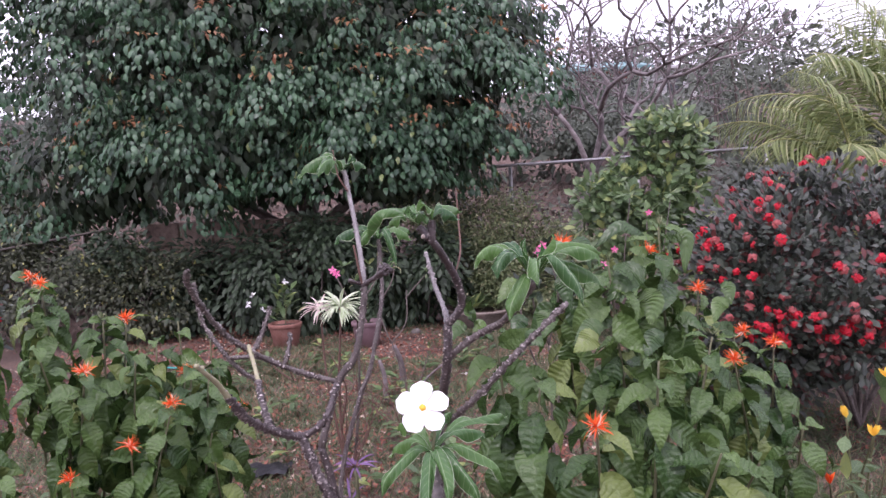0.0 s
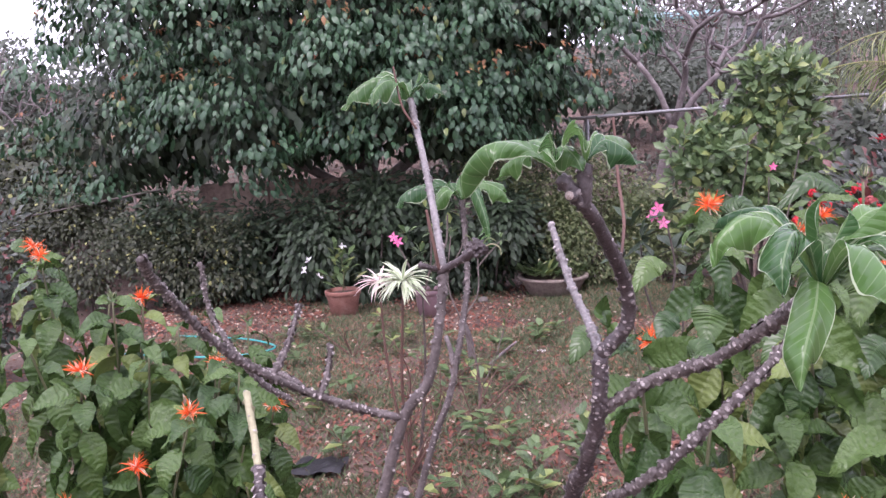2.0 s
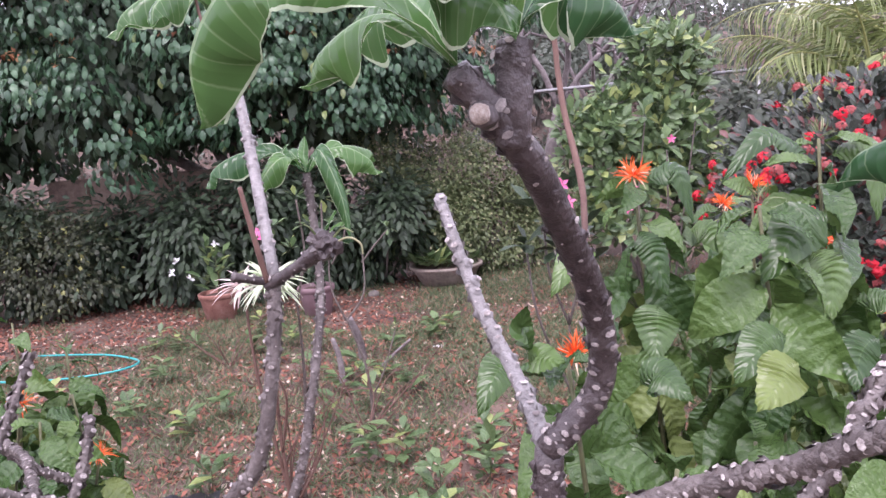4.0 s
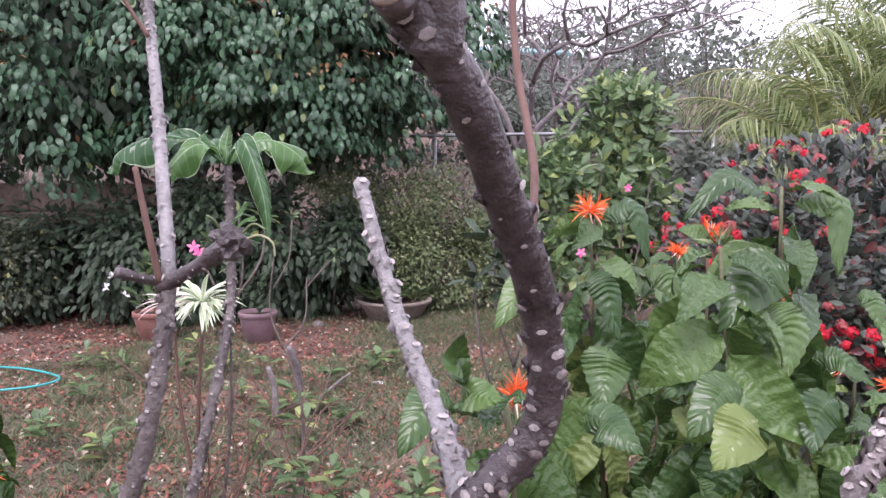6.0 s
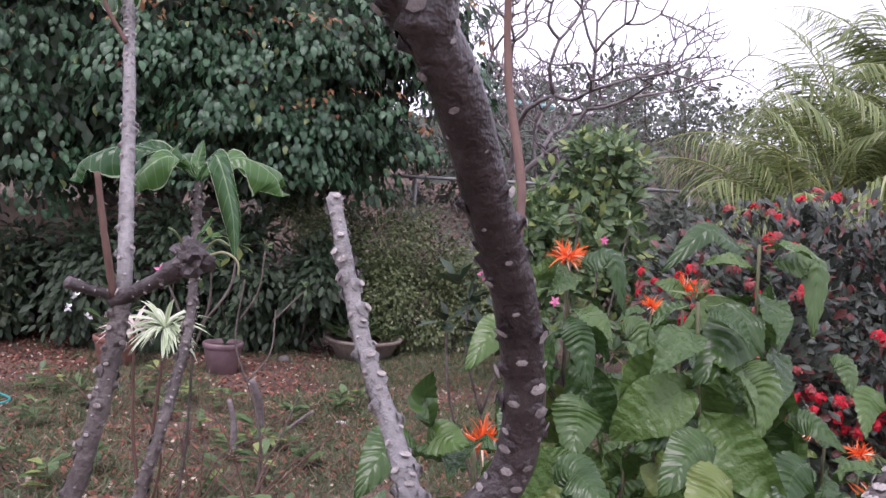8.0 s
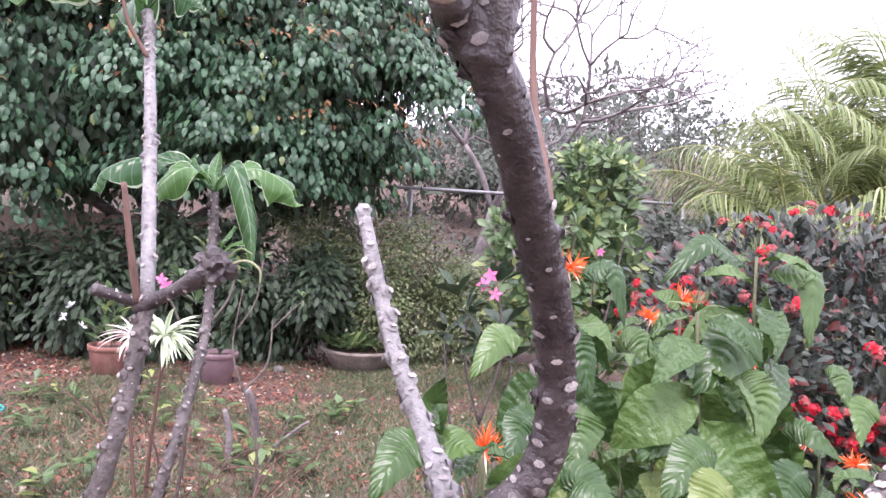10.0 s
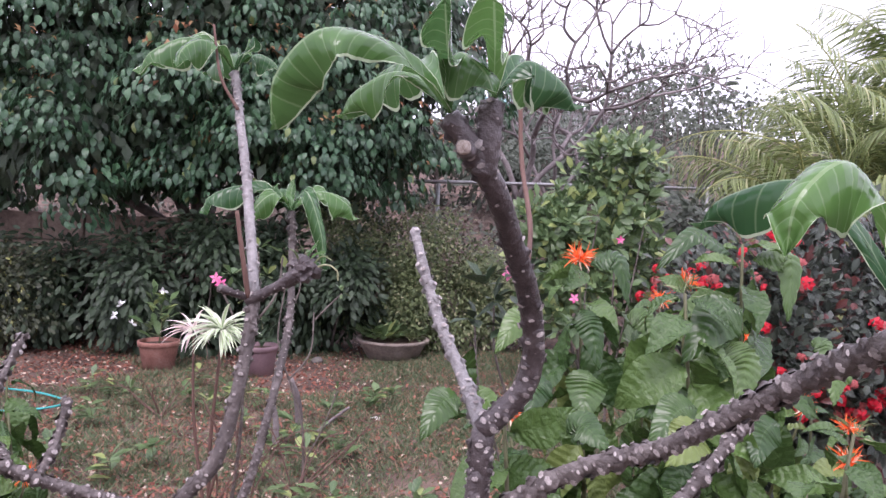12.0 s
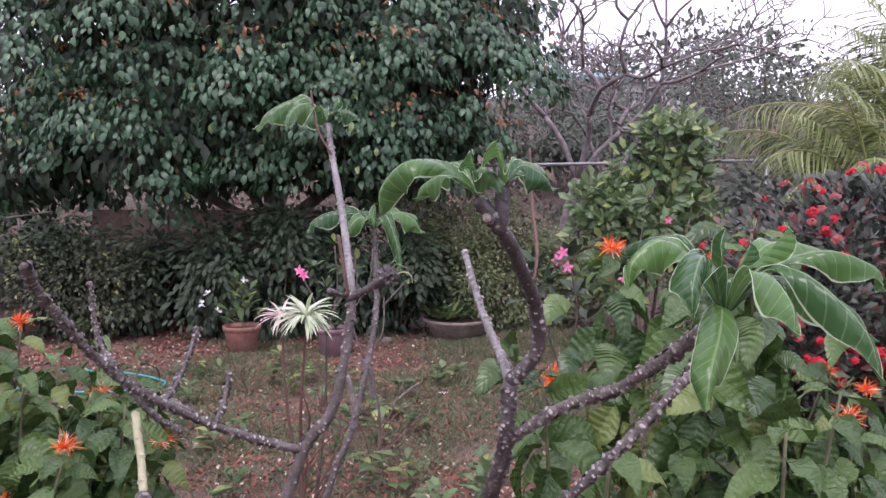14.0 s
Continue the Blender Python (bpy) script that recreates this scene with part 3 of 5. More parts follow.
def palm(place, stems, fronds, label, low=()):
    ob = thing("palm", place, label, "palm")
    for dx, dy, h in stems:
        v, f = tube(curve([(place[0] + dx * 0.4, place[1] + dy * 0.4, 0), (place[0] + dx * 0.8, place[1] + dy * 0.8, h * 0.5), (place[0] + dx, place[1] + dy, h)], 14), [0.05, 0.045, 0.035], 8, 0.1)
        part("stem", mesh_of("stem", local(ob, v), f, M_RACHIS), ob)
        for k in range(fronds):
            az = 360 * k / fronds + rng.uniform(-22, 22) + dx * 40
            frond(ob, (place[0] + dx, place[1] + dy, h), az, rng.uniform(42, 80), rng.uniform(1.4, 2.05), rng.uniform(60, 105))
    for az, rise, length, bend in low:
        frond(ob, (place[0] + stems[0][0], place[1] + stems[0][1], stems[0][2]), az, rise, length, bend, True)
    return ob


palm((4.1, 7.4, 0), [(-0.15, -0.2, 1.45), (0.5, 0.2, 1.9), (1.1, -0.2, 2.0), (1.7, 0.4, 2.7), (1.0, 0.7, 2.4), (1.9, 1.1, 3.1)], 10, "clump of feathery yellow-green palms with arching fronds", ((205, 40, 1.4, 115), (228, 25, 1.2, 95), (190, 58, 1.5, 120), (250, 50, 1.4, 120)))


# leafless frangipani behind the fence
def bare_tree(place, label, forks=6, size=1.0, lean=(0, 0, 1)):
    ob = thing("bare_tree", place, label, "tree")
    pieces = []

    def grow(p, d, length, r, level):
        mid = p + d * length * 0.5 + rng.normal(size=3) * length * 0.09
        end = p + d * length + rng.normal(size=3) * length * 0.06
        pieces.append(tube(curve([p, mid, end], 5), [r, r * 0.78], 6 if level < 4 else 5, 0.1))
        if level == forks:
            return
        k = 3 if rng.random() < 0.25 else 2
        turn = rng.uniform(0, 2 * math.pi)
        a = unit(np.cross(d, ball(1)[0]))
        b = np.cross(d, a)
        for i in range(k):
            w = turn + 2 * math.pi * i / k
            nd = unit(d * 0.85 + (a * math.cos(w) + b * math.sin(w)) * rng.uniform(0.6, 0.95) + (0, -0.05, 0.16))
            grow(end, nd, length * rng.uniform(0.66, 0.86), r * 0.76, level + 1)

    base = np.array(place, float)
    d0 = unit(np.array(lean, float))
    v, f = tube(curve([base - (0, 0, 0.1), base + d0 * 0.35 * size, base + d0 * 0.75 * size], 6), [0.06 * size, 0.042 * size], 8, 0.1)
    part("trunk", mesh_of("trunk", local(ob, v), f, M_BARE), ob)
    for k in range(3):
        w = 2.1 * k + 0.4
        grow(base + d0 * 0.72 * size, unit(d0 + np.array((math.cos(w), math.sin(w) * 0.6, 0.1)) * 0.7), 0.66 * size, 0.03 * size, 1)
    v, f = joined(pieces)
    part("branch_crown", mesh_of("branch_crown", local(ob, v), f, M_BARE), ob)
    return ob


bare_tree((1.9, 12.2, height(1.9, 12.2)), "leafless grey frangipani tree with forking blunt branches", 8, 1.75, (0.25, 0, 1))
bare_tree((3.0, 13.2, height(3.0, 13.2)), "leafless grey frangipani tree behind the shrub", 6, 1.25)
bare_tree((-9.6, 12.5, height(-9.6, 12.5)), "leafless grey tree beyond the hedge", 6, 1.15)


def tree(place, h, r, clusters, leaves, size, mat, label, group="", hang=0.3, spread=0.2, lumps=None, girth=0.03):
    ob = thing("tree", place, label, "tree", group)
    x, y, z = place
    v, f = tube(curve([(x, y, z - 0.1), (x + 0.1, y, z + h * 0.4), (x - 0.05, y, z + h * 0.8)], 8), [girth * h, girth * 0.4 * h], 7, 0.1)
    part("trunk", mesh_of("trunk", local(ob, v), f, M_BARK), ob)
    lumps = lumps or [(x + r * 0.5 * math.cos(k * 2.1), y + r * 0.4 * math.sin(k * 2.1), z + h * (0.55 + 0.1 * k), r * (0.8 - 0.08 * k), r * 0.7, h * 0.22) for k in range(4)]
    limbs((x, y, z + h * 0.3), [q[:3] for q in lumps], girth * 0.4 * h, girth * 0.13 * h, "limb", ob, M_BARK)
    spray_crown(lumps, clusters, leaves, size, SMALL, mat, "crown", ob, (0.3, 1.05), hang, spread)
    return ob


# thin-leaved trees against the sky
for x, y, h, r in ((4.9, 14.0, 3.7, 0.75), (5.5, 14.6, 4.1, 0.7), (6.2, 14.3, 3.9, 0.8), (7.0, 14.3, 3.6, 0.9)):
    tree((x, y, height(x, y)), h, r, 120, 7, 0.09, M_SKYLEAF, "slender small-leaved tree against the sky", "skyline trees", spread=0.16, hang=-0.2, girth=0.011)
for x, y, h, r in ((-8.0, 11.6, 2.0, 1.2), (-10.5, 14.5, 2.8, 1.6), (-13.5, 17, 3.2, 1.8), (-7.2, 10.2, 1.7, 1.0), (4.3, 9.9, 2.0, 0.9), (5.6, 10.3, 2.3, 1.3), (9.5, 11.0, 4.2, 1.9), (7.6, 9.6, 3.0, 1.6)):
    tree((x, y, height(x, y)), h, r, 420, 10, 0.13, M_OLIVE if -9 < x < 0 else M_FAR, "rounded green tree beyond the garden", "garden boundary trees", spread=0.22)

# woods up the bank
for x, y, h, r in ((2.6, 16.5, 1.7, 1.0), (4.2, 18.0, 2.1, 1.3), (1.2, 17.0, 2.2, 1.2), (6.0, 19.0, 2.4, 1.5), (3.2, 21.0, 2.6, 1.6), (5.2, 23.5, 1.8, 1.5), (7.6, 22.0, 1.8, 1.6), (5.4, 27.0, 1.9, 1.3), (5.1, 28.0, 2.0, 1.2), (4.6, 25.5, 1.7, 1.2)):
    tree((x, y, height(x, y)), h * (0.9 if x < 5.5 else 0.62), r, 200, 9, 0.13, M_FAR, "small grey-green tree on the bank", "bank trees", spread=0.2)
n = 15000
bx, by = rng.uniform(-7, 9, n), rng.uniform(9.6, 19, n)
bz = np.array([height(a, c) for a, c in zip(bx, by)])
bank = np.array([noise.noise(Vector((a, c, 7)) * 0.9) for a, c in zip(bx, by)])
up = np.maximum(bank, 0) * rng.uniform(0, 1.2, n)
me = scattered("bank_scrub", SMALL, frames(np.stack([bx, by, bz + up + 0.02], 1), ball(n) + (0, 0, 0.2), ball(n) * 0.5 + (0, -0.4, 1), rng.uniform(0.07, 0.15, n)), M_BANK)
tagged(new("bank_scrub", me), "dry brown leaf litter and scrub on the bank", "scrub", kind="stuff")
k = up > 0.12
me = scattered("bank_weeds", SMALL, frames(np.stack([bx, by, bz + up * 0.8], 1)[k], (ball(n) + (0, 0, 0.6))[k], ball(n)[k] * 0.5 + (0, -0.4, 1), rng.uniform(0.08, 0.17, n)[k]), M_FAR)
tagged(new("bank_weeds", me), "dull green weeds growing on the bank", "weeds", kind="stuff")
lumps = []
for k in range(70):
    x, y = rng.uniform(-40, 45), rng.uniform(18, 44)
    if 2.0 < x / y * 30 < 10 and y < 36:
        y = rng.uniform(15.5, 22)
        s = rng.uniform(0.5, 0.9)
    else:
        s = rng.uniform(1.2, 2.4)
    lumps.append((x, y, height(x, y) + s * 0.7, s * 1.2, s, s))
ob = spray_crown(lumps, 2600, 9, 0.42, SMALL, M_FAR, "far_woods", None, (0.6, 1.05), 0.3, 0.4)
tagged(ob, "dull green scrub and trees on the distant bank", "woods", kind="stuff")


# ---- fence, wall, house ----
def box(x0, y0, z0, x1, y1, z1, bevel=0.006):
    bm = bmesh.new()
    bmesh.ops.create_cube(bm, size=1)
    for v in bm.verts:
        v.co = ((x0 + x1) / 2 + v.co.x * (x1 - x0), (y0 + y1) / 2 + v.co.y * (y1 - y0), (z0 + z1) / 2 + v.co.z * (z1 - z0))
    bmesh.ops.bevel(bm, geom=bm.edges[:], offset=bevel, segments=1, affect="EDGES")
    v = np.array([q.co[:] for q in bm.verts])
    bm.verts.index_update()
    f = [tuple(w.index for w in q.verts) for q in bm.faces]
    bm.free()
    return v, f


def fence(x0, x1, y0, y1, z0, z1, step, label, r=0.021, pipe=M_PIPE):
    ob = thing("chain_link_fence", (x0, y0, 0), label, "fence")
    v, f = tube([(x0, y0, z0), ((x0 + x1) / 2, (y0 + y1) / 2, (z0 + z1) / 2), (x1, y1, z1)], [r, r], 8)
    part("top_rail", mesh_of("top_rail", local(ob, v), f, pipe), ob)
    k = int((x1 - x0) / step)
    for i in range(k + 1):
        u = (i + 0.36) / (k + 0.5)
        x, y, z = x0 + (x1 - x0) * u, y0 + (y1 - y0) * u, z0 + (z1 - z0) * u
        v, f = tube([(x, y, -0.1), (x, y, z / 2), (x, y, z - 0.02)], [r * 1.15, r * 1.15], 8)
        part("post", mesh_of("post", local(ob, v), f, pipe), ob)
    wires = []
    span, rows = x1 - x0, min(z0, z1) - 0.05
    pitch = 0.085
    for s in (-1, 1):
        c = -rows if s > 0 else 0.0
        while c < span + (0 if s > 0 else rows):
            if s > 0:
                p, q = (max(c, 0), max(-c, 0)), (min(c + rows, span), min(rows, span - c))
            else:
                p, q = (min(c, span), max(c - span, 0)), (max(c - rows, 0), min(rows, c))
            if abs(p[0] - q[0]) > 0.02:
                P = [(x0 + e[0], y0 + (y1 - y0) * e[0] / span + 0.003 * s, e[1]) for e in (p, q)]
                wires.append(tube([P[0], [(P[0][i] + P[1][i]) / 2 for i in range(3)], P[1]], [0.0017, 0.0017], 3, cap=False))
            c += pitch
    v, f = joined(wires)
    part("mesh", mesh_of("mesh", local(ob, v), f, M_WIRE), ob, "rusty grey wire netting")
    return ob


fence(-1.6, 4.2, 9.3, 9.35, 1.9, 2.03, 1.75, "chain-link fence on galvanised pipes with a straight top rail")
fence(-8.2, -4.4, 8.75, 8.7, 0.85, 1.38, 1.9, "low sloping chain-link fence with a dull pipe rail", 0.014, M_WIRE)

wall = thing("garden_wall", (-3.2, 9.75, 0), "low weathered rendered wall behind the shrubs", "wall", kind="structure")
for x in np.arange(-4.5, -1.6, 0.48):
    for k, (za, zb) in enumerate(((0.0, 0.36), (0.36, 0.72), (0.72, 1.08), (1.08, 1.4))):
        v, f = box(x + 0.006 + 0.12 * (k % 2), 9.6, za + 0.004, x + 0.474 + 0.12 * (k % 2), 9.82, zb - 0.004, 0.012)
        part("block", mesh_of("block", local(wall, v), f, M_WALL, smooth=False), wall)

house = thing("house", (9.4, 36, height(7.2, 36)), "distant house with a teal roof and red and white walls", "house")
hz = height(7.2, 36) - 0.5
for name, b, m in (("wall", (5.9, 34, hz - 1.5, 8.6, 39, hz + 1.4), M_REDWALL), ("wall", (8.6, 33.6, hz - 1.5, 11.2, 39, hz + 1.25), M_WHITEWALL)):
    v, f = box(*b, 0.02)
    part(name, mesh_of(name, local(house, v), f, m, smooth=False), house)
rv = np.array([(5.2, 33.2, hz + 1.35), (8.9, 33.2, hz + 1.35), (8.9, 36.5, hz + 2.1), (5.2, 36.5, hz + 2.1), (8.9, 39.8, hz + 1.35), (5.2, 39.8, hz + 1.35)])
rv = np.vstack([rv, rv + (0, 0, 0.12)])
rf = [(0, 3, 2, 1), (3, 5, 4, 2), (6, 7, 8, 9), (9, 8, 10, 11), (0, 1, 7, 6), (5, 11, 10, 4), (0, 6, 9, 3), (3, 9, 11, 5), (1, 2, 8, 7), (2, 4, 10, 8)]
part("roof", mesh_of("roof", local(house, rv), rf, M_ROOF, smooth=False), house, "teal sheet metal roof")
v, f = box(8.95, 33.2, hz + 1.25, 11.5, 39.3, hz + 1.4, 0.02)
part("roof", mesh_of("roof", local(house, v), f, M_WHITEWALL, smooth=False), house, "flat pale roof")
for x in (6.2, 7.5, 9.5):
    y = 33.98 if x < 8 else 33.58
    v, f = box(x, y - 0.05, hz + 0.2, x + 0.9, y, hz + 1.0, 0.01)
    w = part("window", mesh_of("window", local(house, v), f, M_WHITEWALL, smooth=False), house)
    v, f = box(x + 0.08, y - 0.07, hz + 0.28, x + 0.82, y - 0.051, hz + 0.92, 0.004)
    part("pane", mesh_of("pane", local(house, v), f, M_GLASS, smooth=False), w)


# ---- plumeria shrubs in the foreground ----
DOT = [(math.cos(a), math.sin(a), 0) for a in np.linspace(0, 2 * math.pi, 7)[:6]] + [(0.0, 0.25, 0.75)]
DOT = (np.array(DOT), np.array([(0, 1, 6), (1, 2, 6), (2, 3, 6), (3, 4, 6), (4, 5, 6), (5, 0, 6)]), np.zeros((7, 2)))


def branch(parent, pts, radii, mat, gap=0.012, dot=0.003, name="branch", lumps=0.24, knob=1.7, skew=1.0):
    """A fleshy limb with its spiral of pale leaf scars."""
    n = max(10, 7 * len(pts))
    line = curve(pts, n)
    v, f = tube(line, radii, 14, lumps)
    ob = part(name, mesh_of(name, local(parent, v), f, mat), parent)
    length = np.sum(np.linalg.norm(np.diff(line, axis=0), axis=1))
    k = int(3.2 * length / gap)
    if k > 1 and dot > 0:
        u = 0.02 + 0.97 * np.linspace(0, 1, k) ** skew
        g = np.linspace(0, 1, n)
        p = np.stack([np.interp(u, g, line[:, c]) for c in range(3)], 1)
        t = unit(np.stack([np.interp(u, g, np.gradient(line[:, c])) for c in range(3)], 1))
        r = np.interp(u, np.linspace(0, 1, len(radii)), radii)
        a = unit(np.cross(t, (0.3, 0.9, 0.1)))
        b = np.cross(t, a)
        w = np.arange(k) * 2.4 + rng.uniform(-0.5, 0.5, k)
        out = a * np.cos(w)[:, None] + b * np.sin(w)[:, None]
        ms = frames(p + out * (r * 0.96)[:, None], t + rng.normal(size=(k, 3)) * 0.15, out, dot * rng.uniform(0.25, 1.0, k) ** 1.3 * 1.25)
        lump = ms.copy()
        lump[:, :, :3] *= knob
        lump[:, :, 3] -= out * (r * 0.05)[:, None]
        me = scattered("leaf_base", DOT, lump, mat)
        me.transform(Matrix.Translation(-parent.location))
        part("leaf_base", me, ob, "knobbly raised leaf bases", "stuff")
        ms[:, :, 3] += out * (np.linalg.norm(ms[:, :, 0], axis=1) * 0.6 * knob)[:, None]
        ms[:, :, :3] *= 0.6
        ms[:, :, 2] *= 0.35
        ms[:, :, 0] *= 1.5
        me = scattered("scarring", DOT, ms, M_SCAR)
        me.transform(Matrix.Translation(-parent.location))
        part("scarring", me, ob, "pale raised leaf scars", "stuff")
    return ob


def spoon_leaf(parent, base, peak, tip, width):
    """An arching leaf, narrow at the stalk, its broad outer half folded down over the midrib."""
    base, peak, tip = (np.array(q, float) for q in (base, peak, tip))
    n, nu = 44, 10
    reach = np.linalg.norm(peak - base) + np.linalg.norm(tip - peak)
    line = curve([base, base * 0.5 + peak * 0.5 + (0, 0, 0.10 * reach), peak, peak * 0.45 + tip * 0.55 + (tip - base) * (0.10, 0.10, 0) + (0, 0, 0.03 * reach), tip], n)
    t = unit(np.gradient(line, axis=0))
    level = (tip - base) * (1, 1, 0)
    if np.linalg.norm(level) < 0.012:
        level = level + (0.01, -0.004, 0)
    across = unit(np.cross(unit(level), (0, 0, 1.0)))
    lean = (0.42 if across[1] > 0 else -0.42) + rng.uniform(-0.15, 0.15)
    seed = rng.uniform(0, 9)
    verts, uvs, faces = [], [], []
    for j in range(n):
        v = j / (n - 1)
        w = 0.10 * (1 - v) + 0.95 * math.sin(math.pi * min(0.999, v) ** 1.35) ** 0.8 * (1 - 0.25 * v ** 6)
        w = max(0.015, w) * width * 0.5
        up = np.cross(across, t[j])
        a = across * math.cos(lean) + up * math.sin(lean)
        up = np.cross(a, t[j])
        fold = 0.7 - 1.75 * min(1.0, v / 0.6)
        for i in range(nu + 1):
            s = 2 * i / nu - 1
            tuck = 1 - 0.3 * min(1.0, v / 0.6) * abs(s)
            lift = fold * abs(s) ** 1.4 * w + 0.21 * width * s * s * math.sin(v * 10 + seed + 2.6 * s) * min(1, 3 * v)
            lift += 0.008 * width * math.cos(2 * math.pi * (v * 12 - abs(s) * 1.1)) * min(1, 3 * abs(s))
            verts.append(line[j] + a * s * w * tuck + up * lift)
            uvs.append((i / nu, v))
    for j in range(n - 1):
        for i in range(nu):
            k = j * (nu + 1) + i
            faces.append((k, k + 1, k + nu + 2, k + nu + 1))
    return part("leaf", mesh_of("leaf", local(parent, verts), faces, M_SPOON, uvs), parent)


# shrub with the tall pale stem
pa = thing("plumeria", (-0.35, 1.87, 0), "leggy plumeria shrub with bare knobbly stems and a few leaf tufts", "shrub", "plumeria shrubs")
LOW, MID = (-0.316, 1.865, 1.11), (-0.235, 1.90, 1.376)
branch(pa, [(-0.35, 1.87, -0.03), (-0.345, 1.875, 0.45), (-0.347, 1.87, 0.79), (-0.372, 1.855, 0.935)], [0.019, 0.014, 0.0095], M_BARK_DARK, 0.016, 0.003, "trunk")
branch(pa, [(-0.372, 1.855, 0.935), LOW, (-0.268, 1.87, 1.178), (-0.243, 1.885, 1.29), MID], [0.0105, 0.0088, 0.0074], M_BARK_MID, 0.0105, 0.0033)
branch(pa, [MID, (-0.262, 1.98, 1.51), (-0.290, 2.06, 1.615), (-0.307, 2.10, 1.687)], [0.0068, 0.006, 0.0058], M_BARK_GREY, 0.0085, 0.0029, knob=1.7)
branch(pa, [(-0.243, 1.897, 1.366), (-0.205, 1.88, 1.387), (-0.172, 1.864, 1.409)], [0.0065, 0.0066, 0.011], M_BARK_DARK, 0.012, 0.0025)
branch(pa, [(-0.243, 1.897, 1.372), (-0.258, 1.88, 1.378), (-0.272, 1.87, 1.385)], [0.005, 0.004, 0.006], M_BARK_DARK, 0.006, 0.002)
branch(pa, [(-0.350, 1.87, 0.55), (-0.335, 1.93, 0.82), (-0.282, 1.955, 1.02), (-0.246, 1.972, 1.11), (-0.226, 1.985, 1.195), (-0.212, 2.005, 1.265), (-0.205, 2.03, 1.33), (-0.207, 2.05, 1.41), (-0.211, 2.062, 1.482)], [0.0075, 0.006, 0.0054, 0.0048], M_BARK_MID, 0.0085, 0.0028, knob=1.7)
branch(pa, [LOW, (-0.41, 1.825, 1.152), (-0.505, 1.77, 1.215), (-0.557, 1.71, 1.278), (-0.582, 1.63, 1.359), (-0.58, 1.55, 1.425), (-0.556, 1.482, 1.463)], [0.0064, 0.0058, 0.0052, 0.0042], M_BARK_MID, 0.0058, 0.0037)
branch(pa, [(-0.618, 2.134, 1.053), (-0.67, 2.11, 1.10), (-0.723, 2.093, 1.18), (-0.775, 2.11, 1.26), (-0.787, 2.11, 1.371)], [0.0052, 0.005, 0.004], M_BARK_MID, 0.006, 0.0036)
branch(pa, [(-0.47, 1.79, 1.195), (-0.57, 1.95, 1.17), (-0.69, 2.105, 1.135)], [0.0045, 0.004], M_BARK_MID, 0.006, 0.003)
branch(pa, [(-0.515, 1.765, 1.222), (-0.50, 1.80, 1.255), (-0.485, 1.85, 1.325)], [0.0044, 0.0038], M_BARK_MID, 0.006, 0.0036)
branch(pa, [(-0.445, 1.805, 1.178), (-0.438, 1.83, 1.21), (-0.435, 1.85, 1.252)], [0.0044, 0.0036], M_BARK_MID, 0.006, 0.0036)
branch(pa, [(-0.292, 2.055, 1.625), (-0.318, 2.055, 1.672), (-0.333, 2.07, 1.748)], [0.0024, 0.0022, 0.0016], M_DEADSTEM, 1, 0, "dead_twig")
branch(pa, [(-0.241, 1.892, 1.372), (-0.2495, 1.884, 1.43), (-0.2565, 1.882, 1.478)], [0.0034, 0.003, 0.0026], M_DEADSTEM, 1, 0, "dead_twig")
for peak, tip, w in (((-0.378, 2.08, 1.729), (-0.433, 2.06, 1.668), 0.062), ((-0.345, 2.04, 1.718), (-0.364, 2.00, 1.668), 0.052), ((-0.268, 2.09, 1.714), (-0.240, 2.08, 1.686), 0.040),
                     ((-0.297, 2.10, 1.712), (-0.288, 2.10, 1.738), 0.022), ((-0.330, 2.15, 1.722), (-0.372, 2.19, 1.696), 0.050), ((-0.285, 2.06, 1.712), (-0.270, 2.03, 1.726), 0.024)):
    spoon_leaf(pa, (-0.307, 2.10, 1.687), peak, tip, w)
for peak, tip, w in (((-0.296, 2.06, 1.514), (-0.336, 2.05, 1.472), 0.050), ((-0.238, 2.01, 1.502), (-0.262, 1.99, 1.452), 0.038), ((-0.158, 2.07, 1.512), (-0.120, 2.07, 1.472), 0.052),
                     ((-0.182, 2.02, 1.504), (-0.157, 2.00, 1.400), 0.034), ((-0.214, 2.07, 1.505), (-0.211, 2.08, 1.531), 0.020), ((-0.222, 2.05, 1.500), (-0.232, 2.05, 1.521), 0.018),
                     ((-0.160, 2.13, 1.514), (-0.126, 2.17, 1.488), 0.045), ((-0.255, 2.12, 1.512), (-0.285, 2.17, 1.488), 0.042)):
    spoon_leaf(pa, (-0.211, 2.062, 1.480), peak, tip, w)
for dx, dz in ((0.022, 0.012), (0.03, -0.002), (0.014, 0.02)):
    spoon_leaf(pa, (-0.170, 1.864, 1.414), (-0.170 + dx * 0.6, 1.86, 1.42 + dz), (-0.170 + dx, 1.855, 1.416 + dz * 1.6), 0.008)

